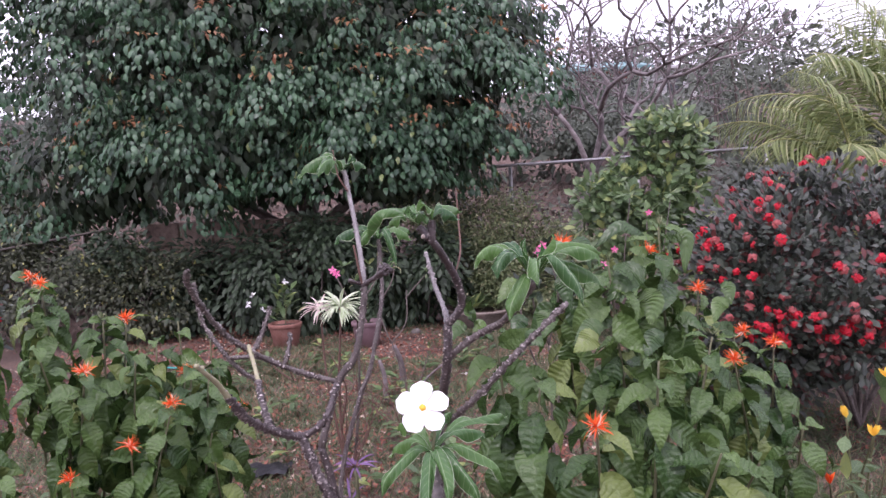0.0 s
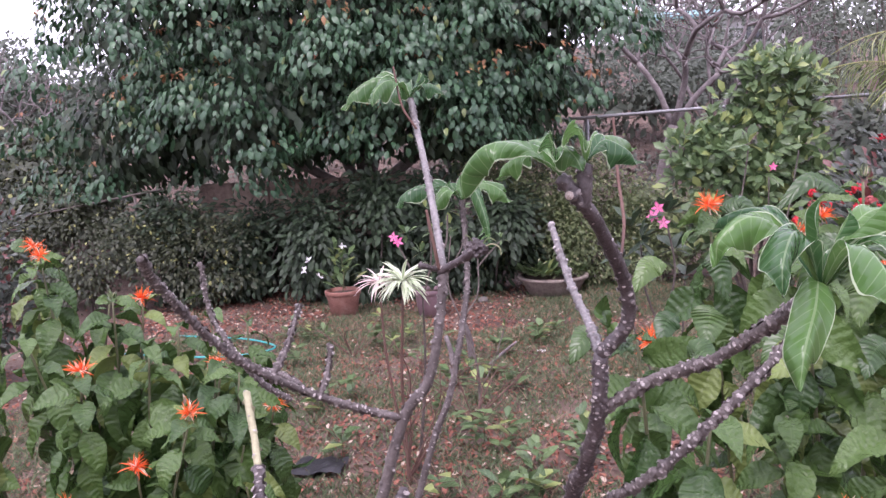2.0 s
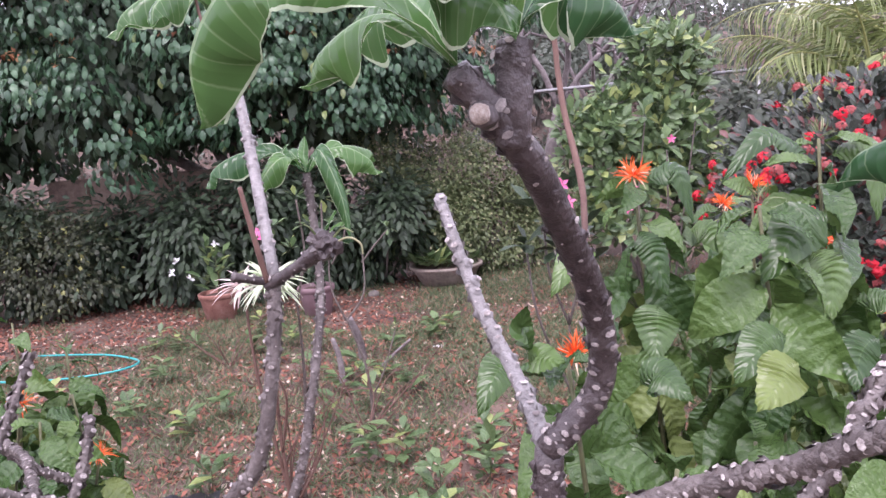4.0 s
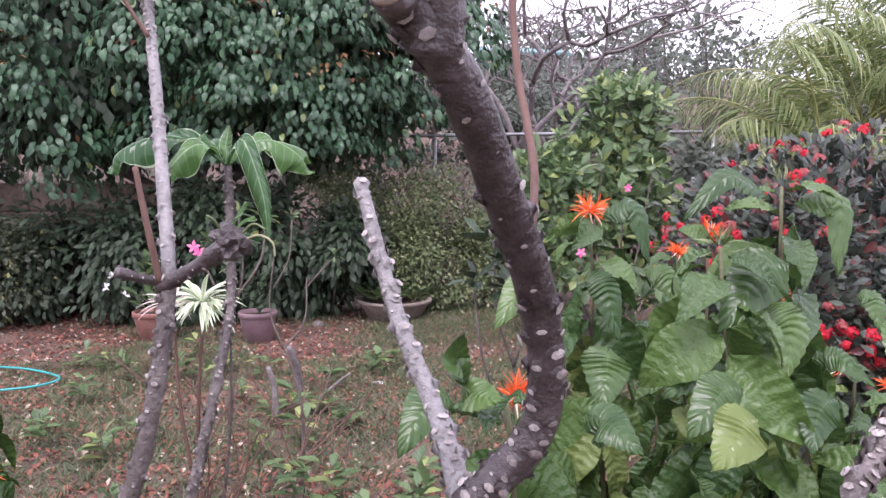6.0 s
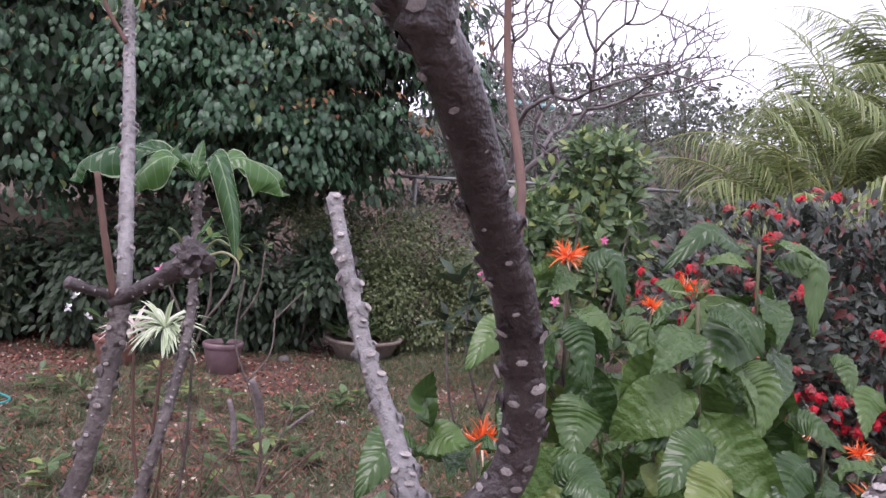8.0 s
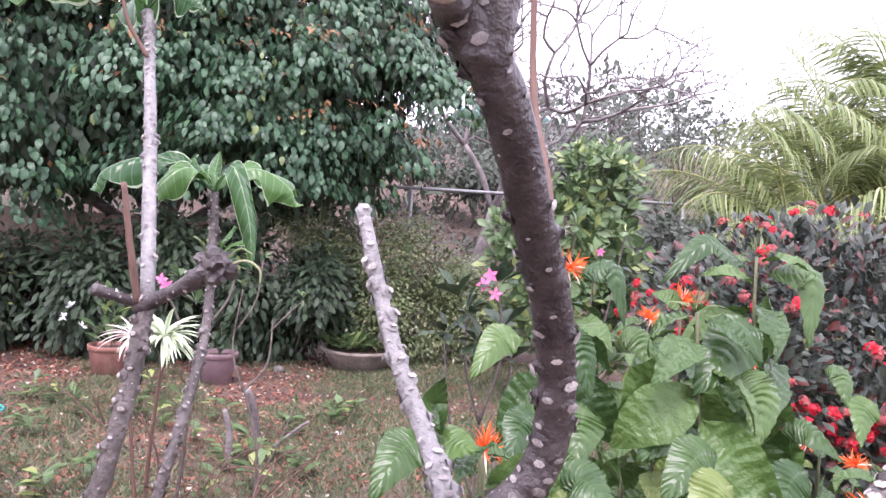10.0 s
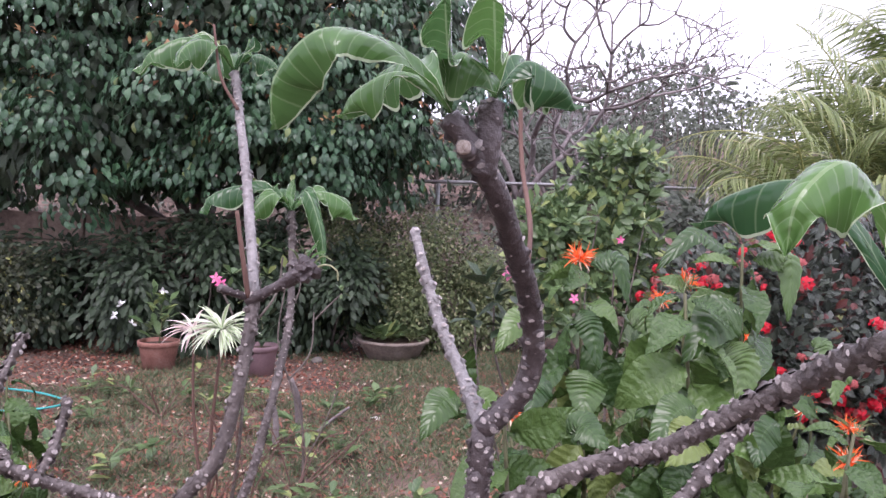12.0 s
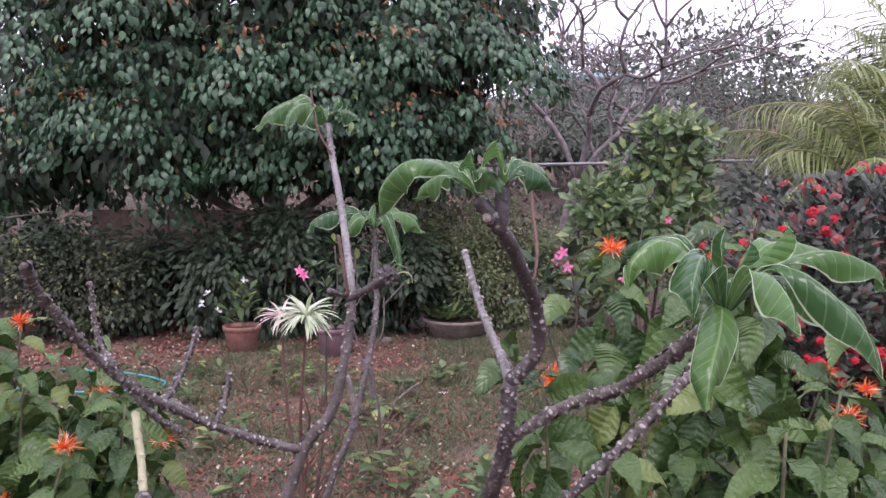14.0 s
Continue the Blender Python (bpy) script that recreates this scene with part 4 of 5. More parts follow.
bm = bmesh.new()
bmesh.ops.create_icosphere(bm, subdivisions=3, radius=0.0155)
for q in bm.verts:
    q.co *= 1 + 0.55 * noise.noise(q.co * 170) + 0.2 * noise.noise(q.co * 500)
    q.co += Vector((-0.170, 1.862, 1.411)) - pa.location
me = bpy.data.meshes.new("knot")
bm.to_mesh(me)
bm.free()
me.materials.append(M_BARK_DARK)
part("knot", me, pa, "swollen purple brown knot")
for pts in ([(-0.165, 1.86, 1.41), (-0.145, 1.855, 1.418), (-0.132, 1.85, 1.412), (-0.130, 1.85, 1.40)], [(-0.163, 1.86, 1.415), (-0.15, 1.855, 1.428), (-0.138, 1.85, 1.424)], [(-0.175, 1.86, 1.418), (-0.182, 1.85, 1.432), (-0.188, 1.85, 1.436)]):
    branch(pa, pts, [0.0012, 0.0008], M_VINE, 1, 0, "shoot")

# shrub with the stout dark stem
pb = thing("plumeria", (-0.065, 1.75, 0), "plumeria shrub with stout dark scarred stems and glossy leaf tufts", "shrub", "plumeria shrubs")
FORK = (-0.002, 1.525, 1.318)
branch(pb, [(-0.065, 1.75, -0.03), (-0.06, 1.74, 0.55), (-0.039, 1.65, 1.037), (-0.022, 1.58, 1.146), (-0.006, 1.53, 1.24), FORK], [0.0175, 0.013, 0.0095, 0.0088], M_BARK_DARK, 0.012, 0.0032, "trunk")
branch(pb, [FORK, (0.027, 1.52, 1.352), (0.031, 1.51, 1.384), (0.021, 1.49, 1.424), (0.005, 1.47, 1.459), (-0.013, 1.445, 1.494), (-0.025, 1.435, 1.511), (-0.035, 1.43, 1.524), (-0.048, 1.425, 1.538)],
       [0.0088, 0.0082, 0.0078, 0.0078, 0.0074], M_BARK_DARK, 0.0056, 0.0034, knob=1.2, lumps=0.08, skew=1.9)
branch(pb, [(-0.024, 1.435, 1.506), (-0.0225, 1.431, 1.53), (-0.0205, 1.43, 1.55)], [0.0088, 0.0084, 0.0078], M_BARK_DARK, 0.007, 0.003, knob=1.2)
branch(pb, [FORK, (-0.011, 1.58, 1.346), (-0.031, 1.63, 1.393), (-0.0515, 1.675, 1.466)], [0.0058, 0.0053, 0.0049, 0.0042], M_BARK_GREY, 0.0085, 0.0029, knob=1.7)
branch(pb, [(-0.006, 1.535, 1.24), (0.058, 1.497, 1.296), (0.112, 1.452, 1.331), (0.150, 1.385, 1.386), (0.168, 1.315, 1.43)], [0.0066, 0.006, 0.0059, 0.0061], M_BARK_MID, 0.0050, 0.0036)
branch(pb, [(-0.03, 1.64, 1.05), (0.06, 1.55, 1.15), (0.15, 1.53, 1.25), (0.27, 1.59, 1.345)], [0.006, 0.0054, 0.005, 0.0048], M_BARK_MID, 0.0055, 0.0040)
branch(pb, [(0.020, 1.497, 1.43), (0.033, 1.55, 1.475), (0.032, 1.59, 1.53), (0.029, 1.60, 1.605)], [0.0016, 0.002, 0.002, 0.0016], M_DEADSTEM, 1, 0, "dead_twig")
v, f = tube([(-0.034, 1.430, 1.519), (-0.0372, 1.421, 1.5195), (-0.0392, 1.4155, 1.520)], [0.0066, 0.0060, 0.0056], 14, 0.2)
stub = part("cut_stub", mesh_of("cut_stub", local(pb, v), f, M_BARK_DARK), pb)
v, f = tube([(-0.0392, 1.4155, 1.520), (-0.0398, 1.4138, 1.5201), (-0.0402, 1.4126, 1.5202)], [0.0047, 0.0045, 0.0040], 14, 0.2)
part("cut_face", mesh_of("cut_face", local(pb, v), f, M_CUT), stub, "pale sawn branch end")
BL, BR, CT = (-0.048, 1.425, 1.541), (-0.0205, 1.43, 1.552), (0.168, 1.312, 1.434)
for base, peak, tip, w in ((BL, (-0.122, 1.385, 1.576), (-0.149, 1.40, 1.522), 0.052), (BL, (-0.085, 1.44, 1.566), (-0.114, 1.455, 1.538), 0.032), (BR, (-0.028, 1.39, 1.582), (-0.036, 1.35, 1.592), 0.030),
                           (BL, (-0.055, 1.38, 1.570), (-0.061, 1.34, 1.582), 0.024), (BR, (0.003, 1.425, 1.575), (0.031, 1.43, 1.548), 0.044), (BL, (-0.046, 1.40, 1.572), (-0.028, 1.38, 1.544), 0.036),
                           (BL, (-0.075, 1.47, 1.580), (-0.098, 1.50, 1.564), 0.040), (BR, (0.010, 1.46, 1.580), (0.036, 1.49, 1.562), 0.040)):
    spoon_leaf(pb, base, peak, tip, w)
for peak, tip, w in (((0.094, 1.26, 1.506), (0.064, 1.25, 1.468), 0.052), ((0.118, 1.235, 1.495), (0.098, 1.20, 1.452), 0.044), ((0.140, 1.250, 1.432), (0.116, 1.215, 1.376), 0.056),
                     ((0.168, 1.23, 1.482), (0.163, 1.175, 1.442), 0.040), ((0.207, 1.25, 1.48), (0.243, 1.20, 1.40), 0.042), ((0.245, 1.285, 1.496), (0.290, 1.275, 1.462), 0.044),
                     ((0.232, 1.31, 1.468), (0.297, 1.30, 1.412), 0.052), ((0.178, 1.31, 1.475), (0.186, 1.30, 1.505), 0.022), ((0.125, 1.345, 1.505), (0.098, 1.395, 1.478), 0.046),
                     ((0.235, 1.35, 1.50), (0.308, 1.38, 1.472), 0.048), ((0.16, 1.30, 1.48), (0.155, 1.285, 1.515), 0.026), ((0.19, 1.29, 1.49), (0.205, 1.275, 1.52), 0.028)):
    spoon_leaf(pb, CT, peak, tip, w * 0.78)

# low forked shrub nearest to the path
pd = thing("plumeria", (-0.17, 1.27, 0), "low forked plumeria shrub with knobbly stems cut back", "shrub", "plumeria shrubs")
VEE = (-0.272, 1.262, 1.166)
branch(pd, [(-0.17, 1.27, -0.03), (-0.18, 1.27, 0.5), (-0.215, 1.265, 0.98), (-0.25, 1.262, 1.10), VEE], [0.017, 0.012, 0.0078, 0.0066], M_BARK_DARK, 0.009, 0.0034, "trunk")
branch(pd, [VEE, (-0.313, 1.217, 1.194), (-0.335, 1.14, 1.245), (-0.342, 1.085, 1.295)], [0.006, 0.0056, 0.005], M_BARK_DARK, 0.0055, 0.0036)
branch(pd, [(-0.342, 1.085, 1.295), (-0.348, 1.05, 1.33), (-0.357, 1.0, 1.368)], [0.0046, 0.0042, 0.0032], M_CANE, 0.02, 0.0026, "cut_stem")
branch(pd, [(-0.313, 1.217, 1.194), (-0.345, 1.28, 1.212), (-0.378, 1.36, 1.25)], [0.0048, 0.0042], M_BARK_DARK, 0.006, 0.0034)
branch(pd, [(-0.378, 1.36, 1.25), (-0.397, 1.40, 1.275), (-0.417, 1.437, 1.306)], [0.0042, 0.004, 0.0044], M_CANE, 0.03, 0.0026, "cut_stem")
branch(pd, [VEE, (-0.24, 1.265, 1.185), (-0.222, 1.272, 1.21), (-0.213, 1.305, 1.25)], [0.0058, 0.0052, 0.0046], M_BARK_DARK, 0.006, 0.0034)

# low plumeria that is in flower
pc = thing("plumeria", (0.02, 0.80, 0), "small plumeria with narrow leaves and one white flower", "shrub", "plumeria shrubs")
branch(pc, [(0.02, 0.80, -0.03), (0.015, 0.79, 0.6), (0.005, 0.75, 1.15), (0.001, 0.742, 1.318)], [0.014, 0.010, 0.007, 0.006], M_BARK_GREY, 0.009, 0.0025, "stem")
for k, (x, y, z) in enumerate(((-0.05, 0.69, 1.296), (-0.047, 0.765, 1.308), (0.0, 0.655, 1.285), (0.05, 0.70, 1.272), (0.076, 0.74, 1.288), (0.085, 0.815, 1.332), (0.022, 0.815, 1.338), (-0.045, 0.825, 1.318), (0.02, 0.66, 1.30), (0.06, 0.77, 1.325))):
    spoon_leaf(pc, (0.001, 0.742, 1.319), (0.6 * x, 0.742 + 0.6 * (y - 0.742), 0.5 * (z + 1.319) + 0.018), (x, y, z), 0.021)
face = unit(np.array((0.12, -0.75, 0.5)))
side = unit(np.cross(face, (0, 0, 1)))
rise = np.cross(side, face)
heart = np.array((-0.006, 0.722, 1.377))
v, f = tube(curve([(0.001, 0.742, 1.32), (0.004, 0.745, 1.35), tuple(heart - face * 0.004)], 8), [0.0018, 0.0016], 6)
part("flower_stalk", mesh_of("flower_stalk", local(pc, v), f, M_STEM), pc)
PETAL = leaf_grid(1, 0.82, 6, 8, peak=0.66, fold=0.05, droop=0.5, sharp=0.62)
flower = part("flower", mesh_of("flower", local(pc, tube([heart - face * 0.006, heart, heart + face * 0.001], [0.002, 0.0035, 0.004], 10)[0]), tube([heart - face * 0.006, heart, heart + face * 0.001], [0.002, 0.0035, 0.004], 10)[1], M_YELLOW), pc, "white flower with a yellow centre")
for k in range(5):
    a = 2 * math.pi * k / 5 + 0.3
    d = side * math.cos(a) + rise * math.sin(a)
    me = scattered("petal", PETAL, frames([local(pc, heart)], [d + face * 0.3], [face + 0.2 * np.cross(face, d)], [0.030]), M_WHITE)
    part("petal", me, flower)

# ---- broad-leaved shrubs with orange flowers ----
LEAF_KINDS = [mesh_of("leaf", *(lambda g: (g[0], g[1], M_BROAD, g[2]))(leaf_grid(1, w, 6, 72, peak=0.44, fold=fd, droop=dr, wave=0.025, pleats=10, sharp=1.12))) for w, fd, dr in ((0.47, 0.25, 1.4), (0.43, 0.4, 0.9), (0.50, 0.15, 1.9), (0.46, 0.55, 1.2))]
SPIKE = leaf_grid(1, 0.085, 2, 4, peak=0.4, fold=0.9, droop=0.9)


def orange_flower(parent, p, s):
    k = 66
    u = unit(ball(k) * (1, 1, 0.8) + (0, -0.2, 0.5))
    me = scattered("flower", SPIKE, frames(np.repeat([p], k, 0), u, ball(k), s * rng.uniform(0.3, 1.1, k)), M_ORANGE)
    fl = part("flower", me, parent, "spiky orange flower head")
    k = 14
    u = unit(ball(k) + (0, -0.3, 0.2))
    part("pale_tuft", scattered("pale_tuft", SPIKE, frames(np.repeat([p], k, 0), u, ball(k), s * rng.uniform(0.5, 0.9, k)), M_CREAM), fl)


def bud(parent, p, s):
    k = 22
    u = unit(ball(k) + (0, 0, 0.9))
    part("flower_bud", scattered("flower_bud", SPIKE, frames(np.repeat([p], k, 0) + u * s * 0.3, u, ball(k), s * rng.uniform(0.5, 1.0, k)), M_VINE), parent, "brownish green spent flower bud")


def broad_leaf(parent, base, peak, tip, width):
    """A pleated leaf that arches over a peak."""
    line = curve([base, tuple((np.array(base) + peak) / 2 + (0, 0, 0.008)), peak, tip], 88)
    t = unit(np.gradient(line, axis=0))
    across = unit(np.cross(t, unit(np.array((0.0, -0.75, 0.66)))))
    verts, uvs, faces, nu = [], [], [], 8
    for j in range(88):
        v = j / 87
        w = max(0.03, math.sin(math.pi * v ** 0.92) ** 0.85) * width * 0.55
        nrm = np.cross(across[j], t[j])
        for i in range(nu + 1):
            s = 2 * i / nu - 1
            lift = -0.22 * abs(s) * w * abs(s) - 0.04 * width * math.cos(2 * math.pi * (v * 12 - abs(s) * 1.1)) * min(1, abs(s) * 3) + 0.04 * width * s * math.sin(5 * v + width * 200)
            verts.append(line[j] + across[j] * s * w + nrm * lift)
            uvs.append((i / nu, v))
    for j in range(87):
        for i in range(nu):
            a = j * (nu + 1) + i
            faces.append((a, a + 1, a + nu + 2, a + nu + 1))
    return part("leaf", mesh_of("leaf", local(parent, verts), faces, M_BROAD, uvs), parent)


def flower_shrub(place, tops, label, spread, size=0.168):
    ob = thing("flowering_shrub", place, label, "shrub", "orange-flowered shrubs")
    for x, y, z, kind in tops:
        foot = np.array((place[0] + (x - place[0]) * spread, place[1] + (y - place[1]) * spread, 0))
        top = np.array((x, y, z))
        line = curve([foot, foot * 0.4 + top * 0.6 + (rng.normal() * 0.04, rng.normal() * 0.04, -0.08), top], 14)
        v, f = tube(line, [0.0075, 0.0032], 7, 0.1)
        part("stem", mesh_of("stem", local(ob, v), f, M_STEM), ob)
        turn = rng.uniform(0, math.pi)
        d = 0.012 if kind else 0.0
        nodes = 15 if z > 0.9 else 11
        for k in range(nodes):
            u = 1 - d / max(z, 0.3)
            if u < 0.15:
                break
            p = np.array([np.interp(u, np.linspace(0, 1, 14), line[:, c]) for c in range(3)])
            for s in (0, math.pi):
                a = turn + s + rng.uniform(-0.35, 0.35)
                el = 0.3 - 0.17 * min(k, 6) + rng.uniform(-0.4, 0.35)
                axis = np.array((math.cos(a) * math.cos(el), math.sin(a) * math.cos(el), math.sin(el)))
                if axis[1] > 0.6 and rng.random() < 0.25:
                    continue
                sz = size * (0.62 + 0.12 * min(k, 4)) * rng.uniform(0.8, 1.15)
                m = frames([p - np.array(place) + axis * 0.012], [axis], [(0.0, -0.35, 1.0) + rng.normal(size=3) * 0.36], [sz])[0]
                leaf = part("leaf", LEAF_KINDS[rng.integers(4)], ob)
                leaf.matrix_local = matrix(m)
            turn += math.pi / 2 + rng.uniform(-0.3, 0.3)
            d += rng.uniform(0.034, 0.058)
        if kind == 1:
            orange_flower(ob, top - np.array(place) + (0, 0, 0.012), 0.052)
        elif kind == 2:
            bud(ob, top - np.array(place), 0.045)
    return ob


tall_shrub = flower_shrub((0.65, 2.55, 0), [(0.40, 2.64, 1.39, 1), (0.717, 2.48, 1.455, 2), (0.79, 2.91, 1.32, 1), (0.50, 2.28, 1.36, 2), (0.886, 3.3, 1.23, 1), (1.0, 2.95, 1.15, 1)],
             "tall shrub with pleated pale green leaves and orange flowers", 0.5)
near_shrub = flower_shrub((0.5, 2.2, 0), [(0.12, 2.06, 1.19, 0), (0.34, 1.66, 1.02, 1), (0.24, 1.98, 1.06, 0), (0.58, 2.0, 1.10, 0), (0.80, 2.2, 1.12, 2), (0.45, 2.2, 0.98, 0), (0.70, 1.85, 0.88, 0), (0.2, 2.4, 1.08, 1)],
             "shrub with broad pleated green leaves and a few orange flowers", 0.4)
for owner, leaves in ((tall_shrub, (
    ((0.648, 2.4, 1.434), (0.55, 2.37, 1.471), (0.463, 2.34, 1.398), 0.046),
    ((0.726, 2.45, 1.424), (0.793, 2.42, 1.42), (0.777, 2.39, 1.3), 0.063),
    ((0.624, 2.3, 1.333), (0.556, 2.27, 1.31), (0.483, 2.24, 1.235), 0.093),
    ((0.632, 2.35, 1.259), (0.65, 2.32, 1.214), (0.631, 2.29, 1.145), 0.083),
    ((0.365, 2.5, 1.299), (0.387, 2.47, 1.251), (0.396, 2.44, 1.178), 0.060),
    ((0.224, 2.3, 1.3), (0.176, 2.27, 1.297), (0.134, 2.24, 1.244), 0.054),
    ((0.546, 2.7, 1.263), (0.582, 2.67, 1.255), (0.606, 2.64, 1.201), 0.069),
    ((0.416, 2.6, 1.392), (0.474, 2.57, 1.402), (0.49, 2.54, 1.301), 0.053),
    ((0.744, 2.4, 1.143), (0.789, 2.37, 1.147), (0.828, 2.34, 1.106), 0.049),
    ((0.926, 2.4, 1.203), (0.88, 2.37, 1.187), (0.855, 2.34, 1.135), 0.051),
    ((0.436, 2.4, 1.233), (0.48, 2.37, 1.198), (0.482, 2.34, 1.133), 0.081),
    ((0.501, 2.3, 1.204), (0.468, 2.27, 1.172), (0.398, 2.24, 1.132), 0.070),
    ((0.969, 2.6, 1.223), (0.989, 2.57, 1.216), (0.984, 2.54, 1.16), 0.059),
    ((0.659, 2.5, 1.208), (0.622, 2.47, 1.168), (0.549, 2.44, 1.151), 0.076),)), (near_shrub, (
    ((0.448, 2.1, 1.188), (0.395, 2.07, 1.184), (0.346, 2.04, 1.144), 0.062),
    ((0.297, 2.2, 1.223), (0.284, 2.17, 1.195), (0.268, 2.14, 1.148), 0.067),
    ((0.06, 2.0, 1.232), (0.046, 1.97, 1.271), (0.05, 1.94, 1.307), 0.033),
    ((0.039, 1.95, 1.23), (0.006, 1.92, 1.233), (-0.021, 1.89, 1.195), 0.047),
    ((0.057, 2.0, 1.214), (0.073, 1.97, 1.23), (0.093, 1.94, 1.232), 0.042),
    ((0.229, 2.2, 1.203), (0.195, 2.17, 1.193), (0.177, 2.14, 1.151), 0.051),
    ((0.411, 2.0, 1.183), (0.373, 1.97, 1.171), (0.33, 1.94, 1.147), 0.062),
    ((0.205, 2.0, 1.173), (0.224, 1.97, 1.191), (0.25, 1.94, 1.167), 0.055),
    ((0.652, 2.2, 1.139), (0.605, 2.17, 1.12), (0.579, 2.14, 1.077), 0.060),))):
    for base, peak, tip, width in leaves:
        broad_leaf(owner, base, peak, tip, width)
flower_shrub((0.95, 2.75, 0), [(1.17, 2.92, 0.97, 1), (1.27, 2.86, 0.93, 1), (0.95, 2.42, 0.98, 1), (1.1, 2.25, 0.80, 0), (1.05, 2.7, 1.02, 0), (0.9, 2.1, 0.75, 0), (1.2, 2.5, 0.7, 0), (0.62, 2.7, 1.12, 0)],
             "lower shrub with pleated green leaves and orange flowers", 0.4)
flower_shrub((-1.75, 2.9, 0), [(-1.8, 2.97, 1.29, 1), (-1.93, 3.12, 1.31, 1), (-1.5, 2.9, 1.14, 2), (-1.62, 2.62, 1.08, 0), (-1.39, 2.53, 1.0, 1), (-1.9, 2.7, 1.14, 0), (-2.1, 3.0, 1.29, 0), (-2.35, 2.9, 1.26, 0), (-2.15, 2.6, 1.15, 2), (-1.7, 3.2, 1.1, 0), (-2.2, 2.65, 0.95, 2)],
             "tall shrub with dark pleated leaves and orange flowers", 0.5)
flower_shrub((-1.35, 2.55, 0), [(-1.08, 2.55, 0.86, 1), (-1.25, 3.1, 0.85, 1), (-1.42, 2.43, 0.63, 1), (-1.2, 2.45, 0.74, 1), (-1.3, 2.75, 1.02, 0), (-1.13, 2.9, 0.93, 2), (-1.0, 2.72, 0.7, 0), (-1.55, 2.25, 0.72, 0), (-1.75, 2.35, 0.88, 0), (-1.3, 2.2, 0.5, 0), (-1.05, 2.5, 0.5, 0)],
             "shrub with deep green pleated leaves and orange flowers", 0.4)

flower_shrub((-1.2, 3.0, 0), [(-1.02, 2.78, 0.92, 0), (-1.14, 2.62, 0.84, 0), (-1.3, 2.95, 1.03, 0), (-1.2, 3.3, 0.97, 2), (-0.98, 2.95, 0.74, 1), (-1.35, 3.3, 1.06, 0), (-1.45, 3.0, 1.12, 1), (-0.95, 2.6, 0.62, 0), (-1.1, 3.1, 0.88, 0), (-1.0, 2.45, 0.45, 0)],
             "bushy shrub with dark pleated leaves and small orange flowers", 0.4)

# ---- plants about the lawn ----
RIBBON = leaf_grid(1, 0.10, 2, 6, peak=0.35, fold=0.5, droop=1.05)


def rosette(name, parent, p, n, size, mat, tilt=(0, -0.35, 0.5), label="", flatness=0.6):
    u = unit(ball(n) * (1, 1, flatness) + np.array(tilt))
    me = scattered(name, RIBBON, frames(np.repeat([p], n, 0) + u * 0.01, u, np.tile((0, -0.2, 1.0), (n, 1)) + rng.normal(size=(n, 3)) * 0.1, size * rng.uniform(0.7, 1.1, n)), mat)
    return part(name, me, parent, label)


def twig(parent, pts, r0, r1, mat=M_BARK, name="stem", sides=6):
    v, f = tube(curve(pts, 5 * len(pts)), [r0, r1], sides, 0.1)
    return part(name, mesh_of(name, local(parent, v), f, mat), parent)


wp = thing("striped_plant", (-0.70, 3.9, 0), "white striped rosette plant on thin bare reddish stems", "plant")
twig(wp, [(-0.70, 3.9, -0.02), (-0.71, 3.9, 0.5), (-0.668, 3.86, 0.99)], 0.010, 0.006, M_DEADSTEM)
twig(wp, [(-0.70, 3.9, 0.1), (-0.78, 3.93, 0.6), (-0.80, 3.95, 0.98)], 0.008, 0.005, M_DEADSTEM)
twig(wp, [(-0.71, 3.9, 0.3), (-0.66, 3.85, 0.55), (-0.72, 3.8, 0.75)], 0.006, 0.003, M_DEADSTEM)
rosette("rosette", wp, local(wp, (-0.665, 3.84, 1.01)), 72, 0.165, M_RIBBON, label="white edged green rosette")
rosette("rosette", wp, local(wp, (-0.80, 3.95, 0.99)), 40, 0.13, M_RIBBON2, label="pink flushed rosette")


def pink_flower(parent, p, s):
    u = [(math.cos(a), -0.25, math.sin(a)) for a in np.linspace(0, 2 * math.pi, 6)[:5] + rng.uniform(0, 1)]
    part("flower", scattered("flower", SMALL, frames(np.repeat([p], 5, 0), u, np.tile((0, -1, 0.3), (5, 1)), [s] * 5), M_PINK), parent, "pink five-petalled flower")


def desert_rose(place, lines, tips, blooms, label, leaf=0.06, k=9, mat=M_JASMINE, r=0.011):
    ob = thing("desert_rose", place, label, "shrub", "desert roses")
    for pts in lines:
        twig(ob, [np.array(q) for q in pts], r if pts[0][2] < 0.1 else r * 0.5, r * 0.35, M_BARK, "branch")
    for q in tips:
        u = unit(ball(k) + (0, -0.2, 0.6))
        pieces("leaf", OVAL, frames(local(ob, np.repeat([q], k, 0)) + u * 0.01, u, ball(k) * 0.4 + (0, 0, 1), leaf * rng.uniform(0.7, 1.2, k)), mat, ob)
    for q in blooms:
        pink_flower(ob, local(ob, q), 0.027)
    return ob


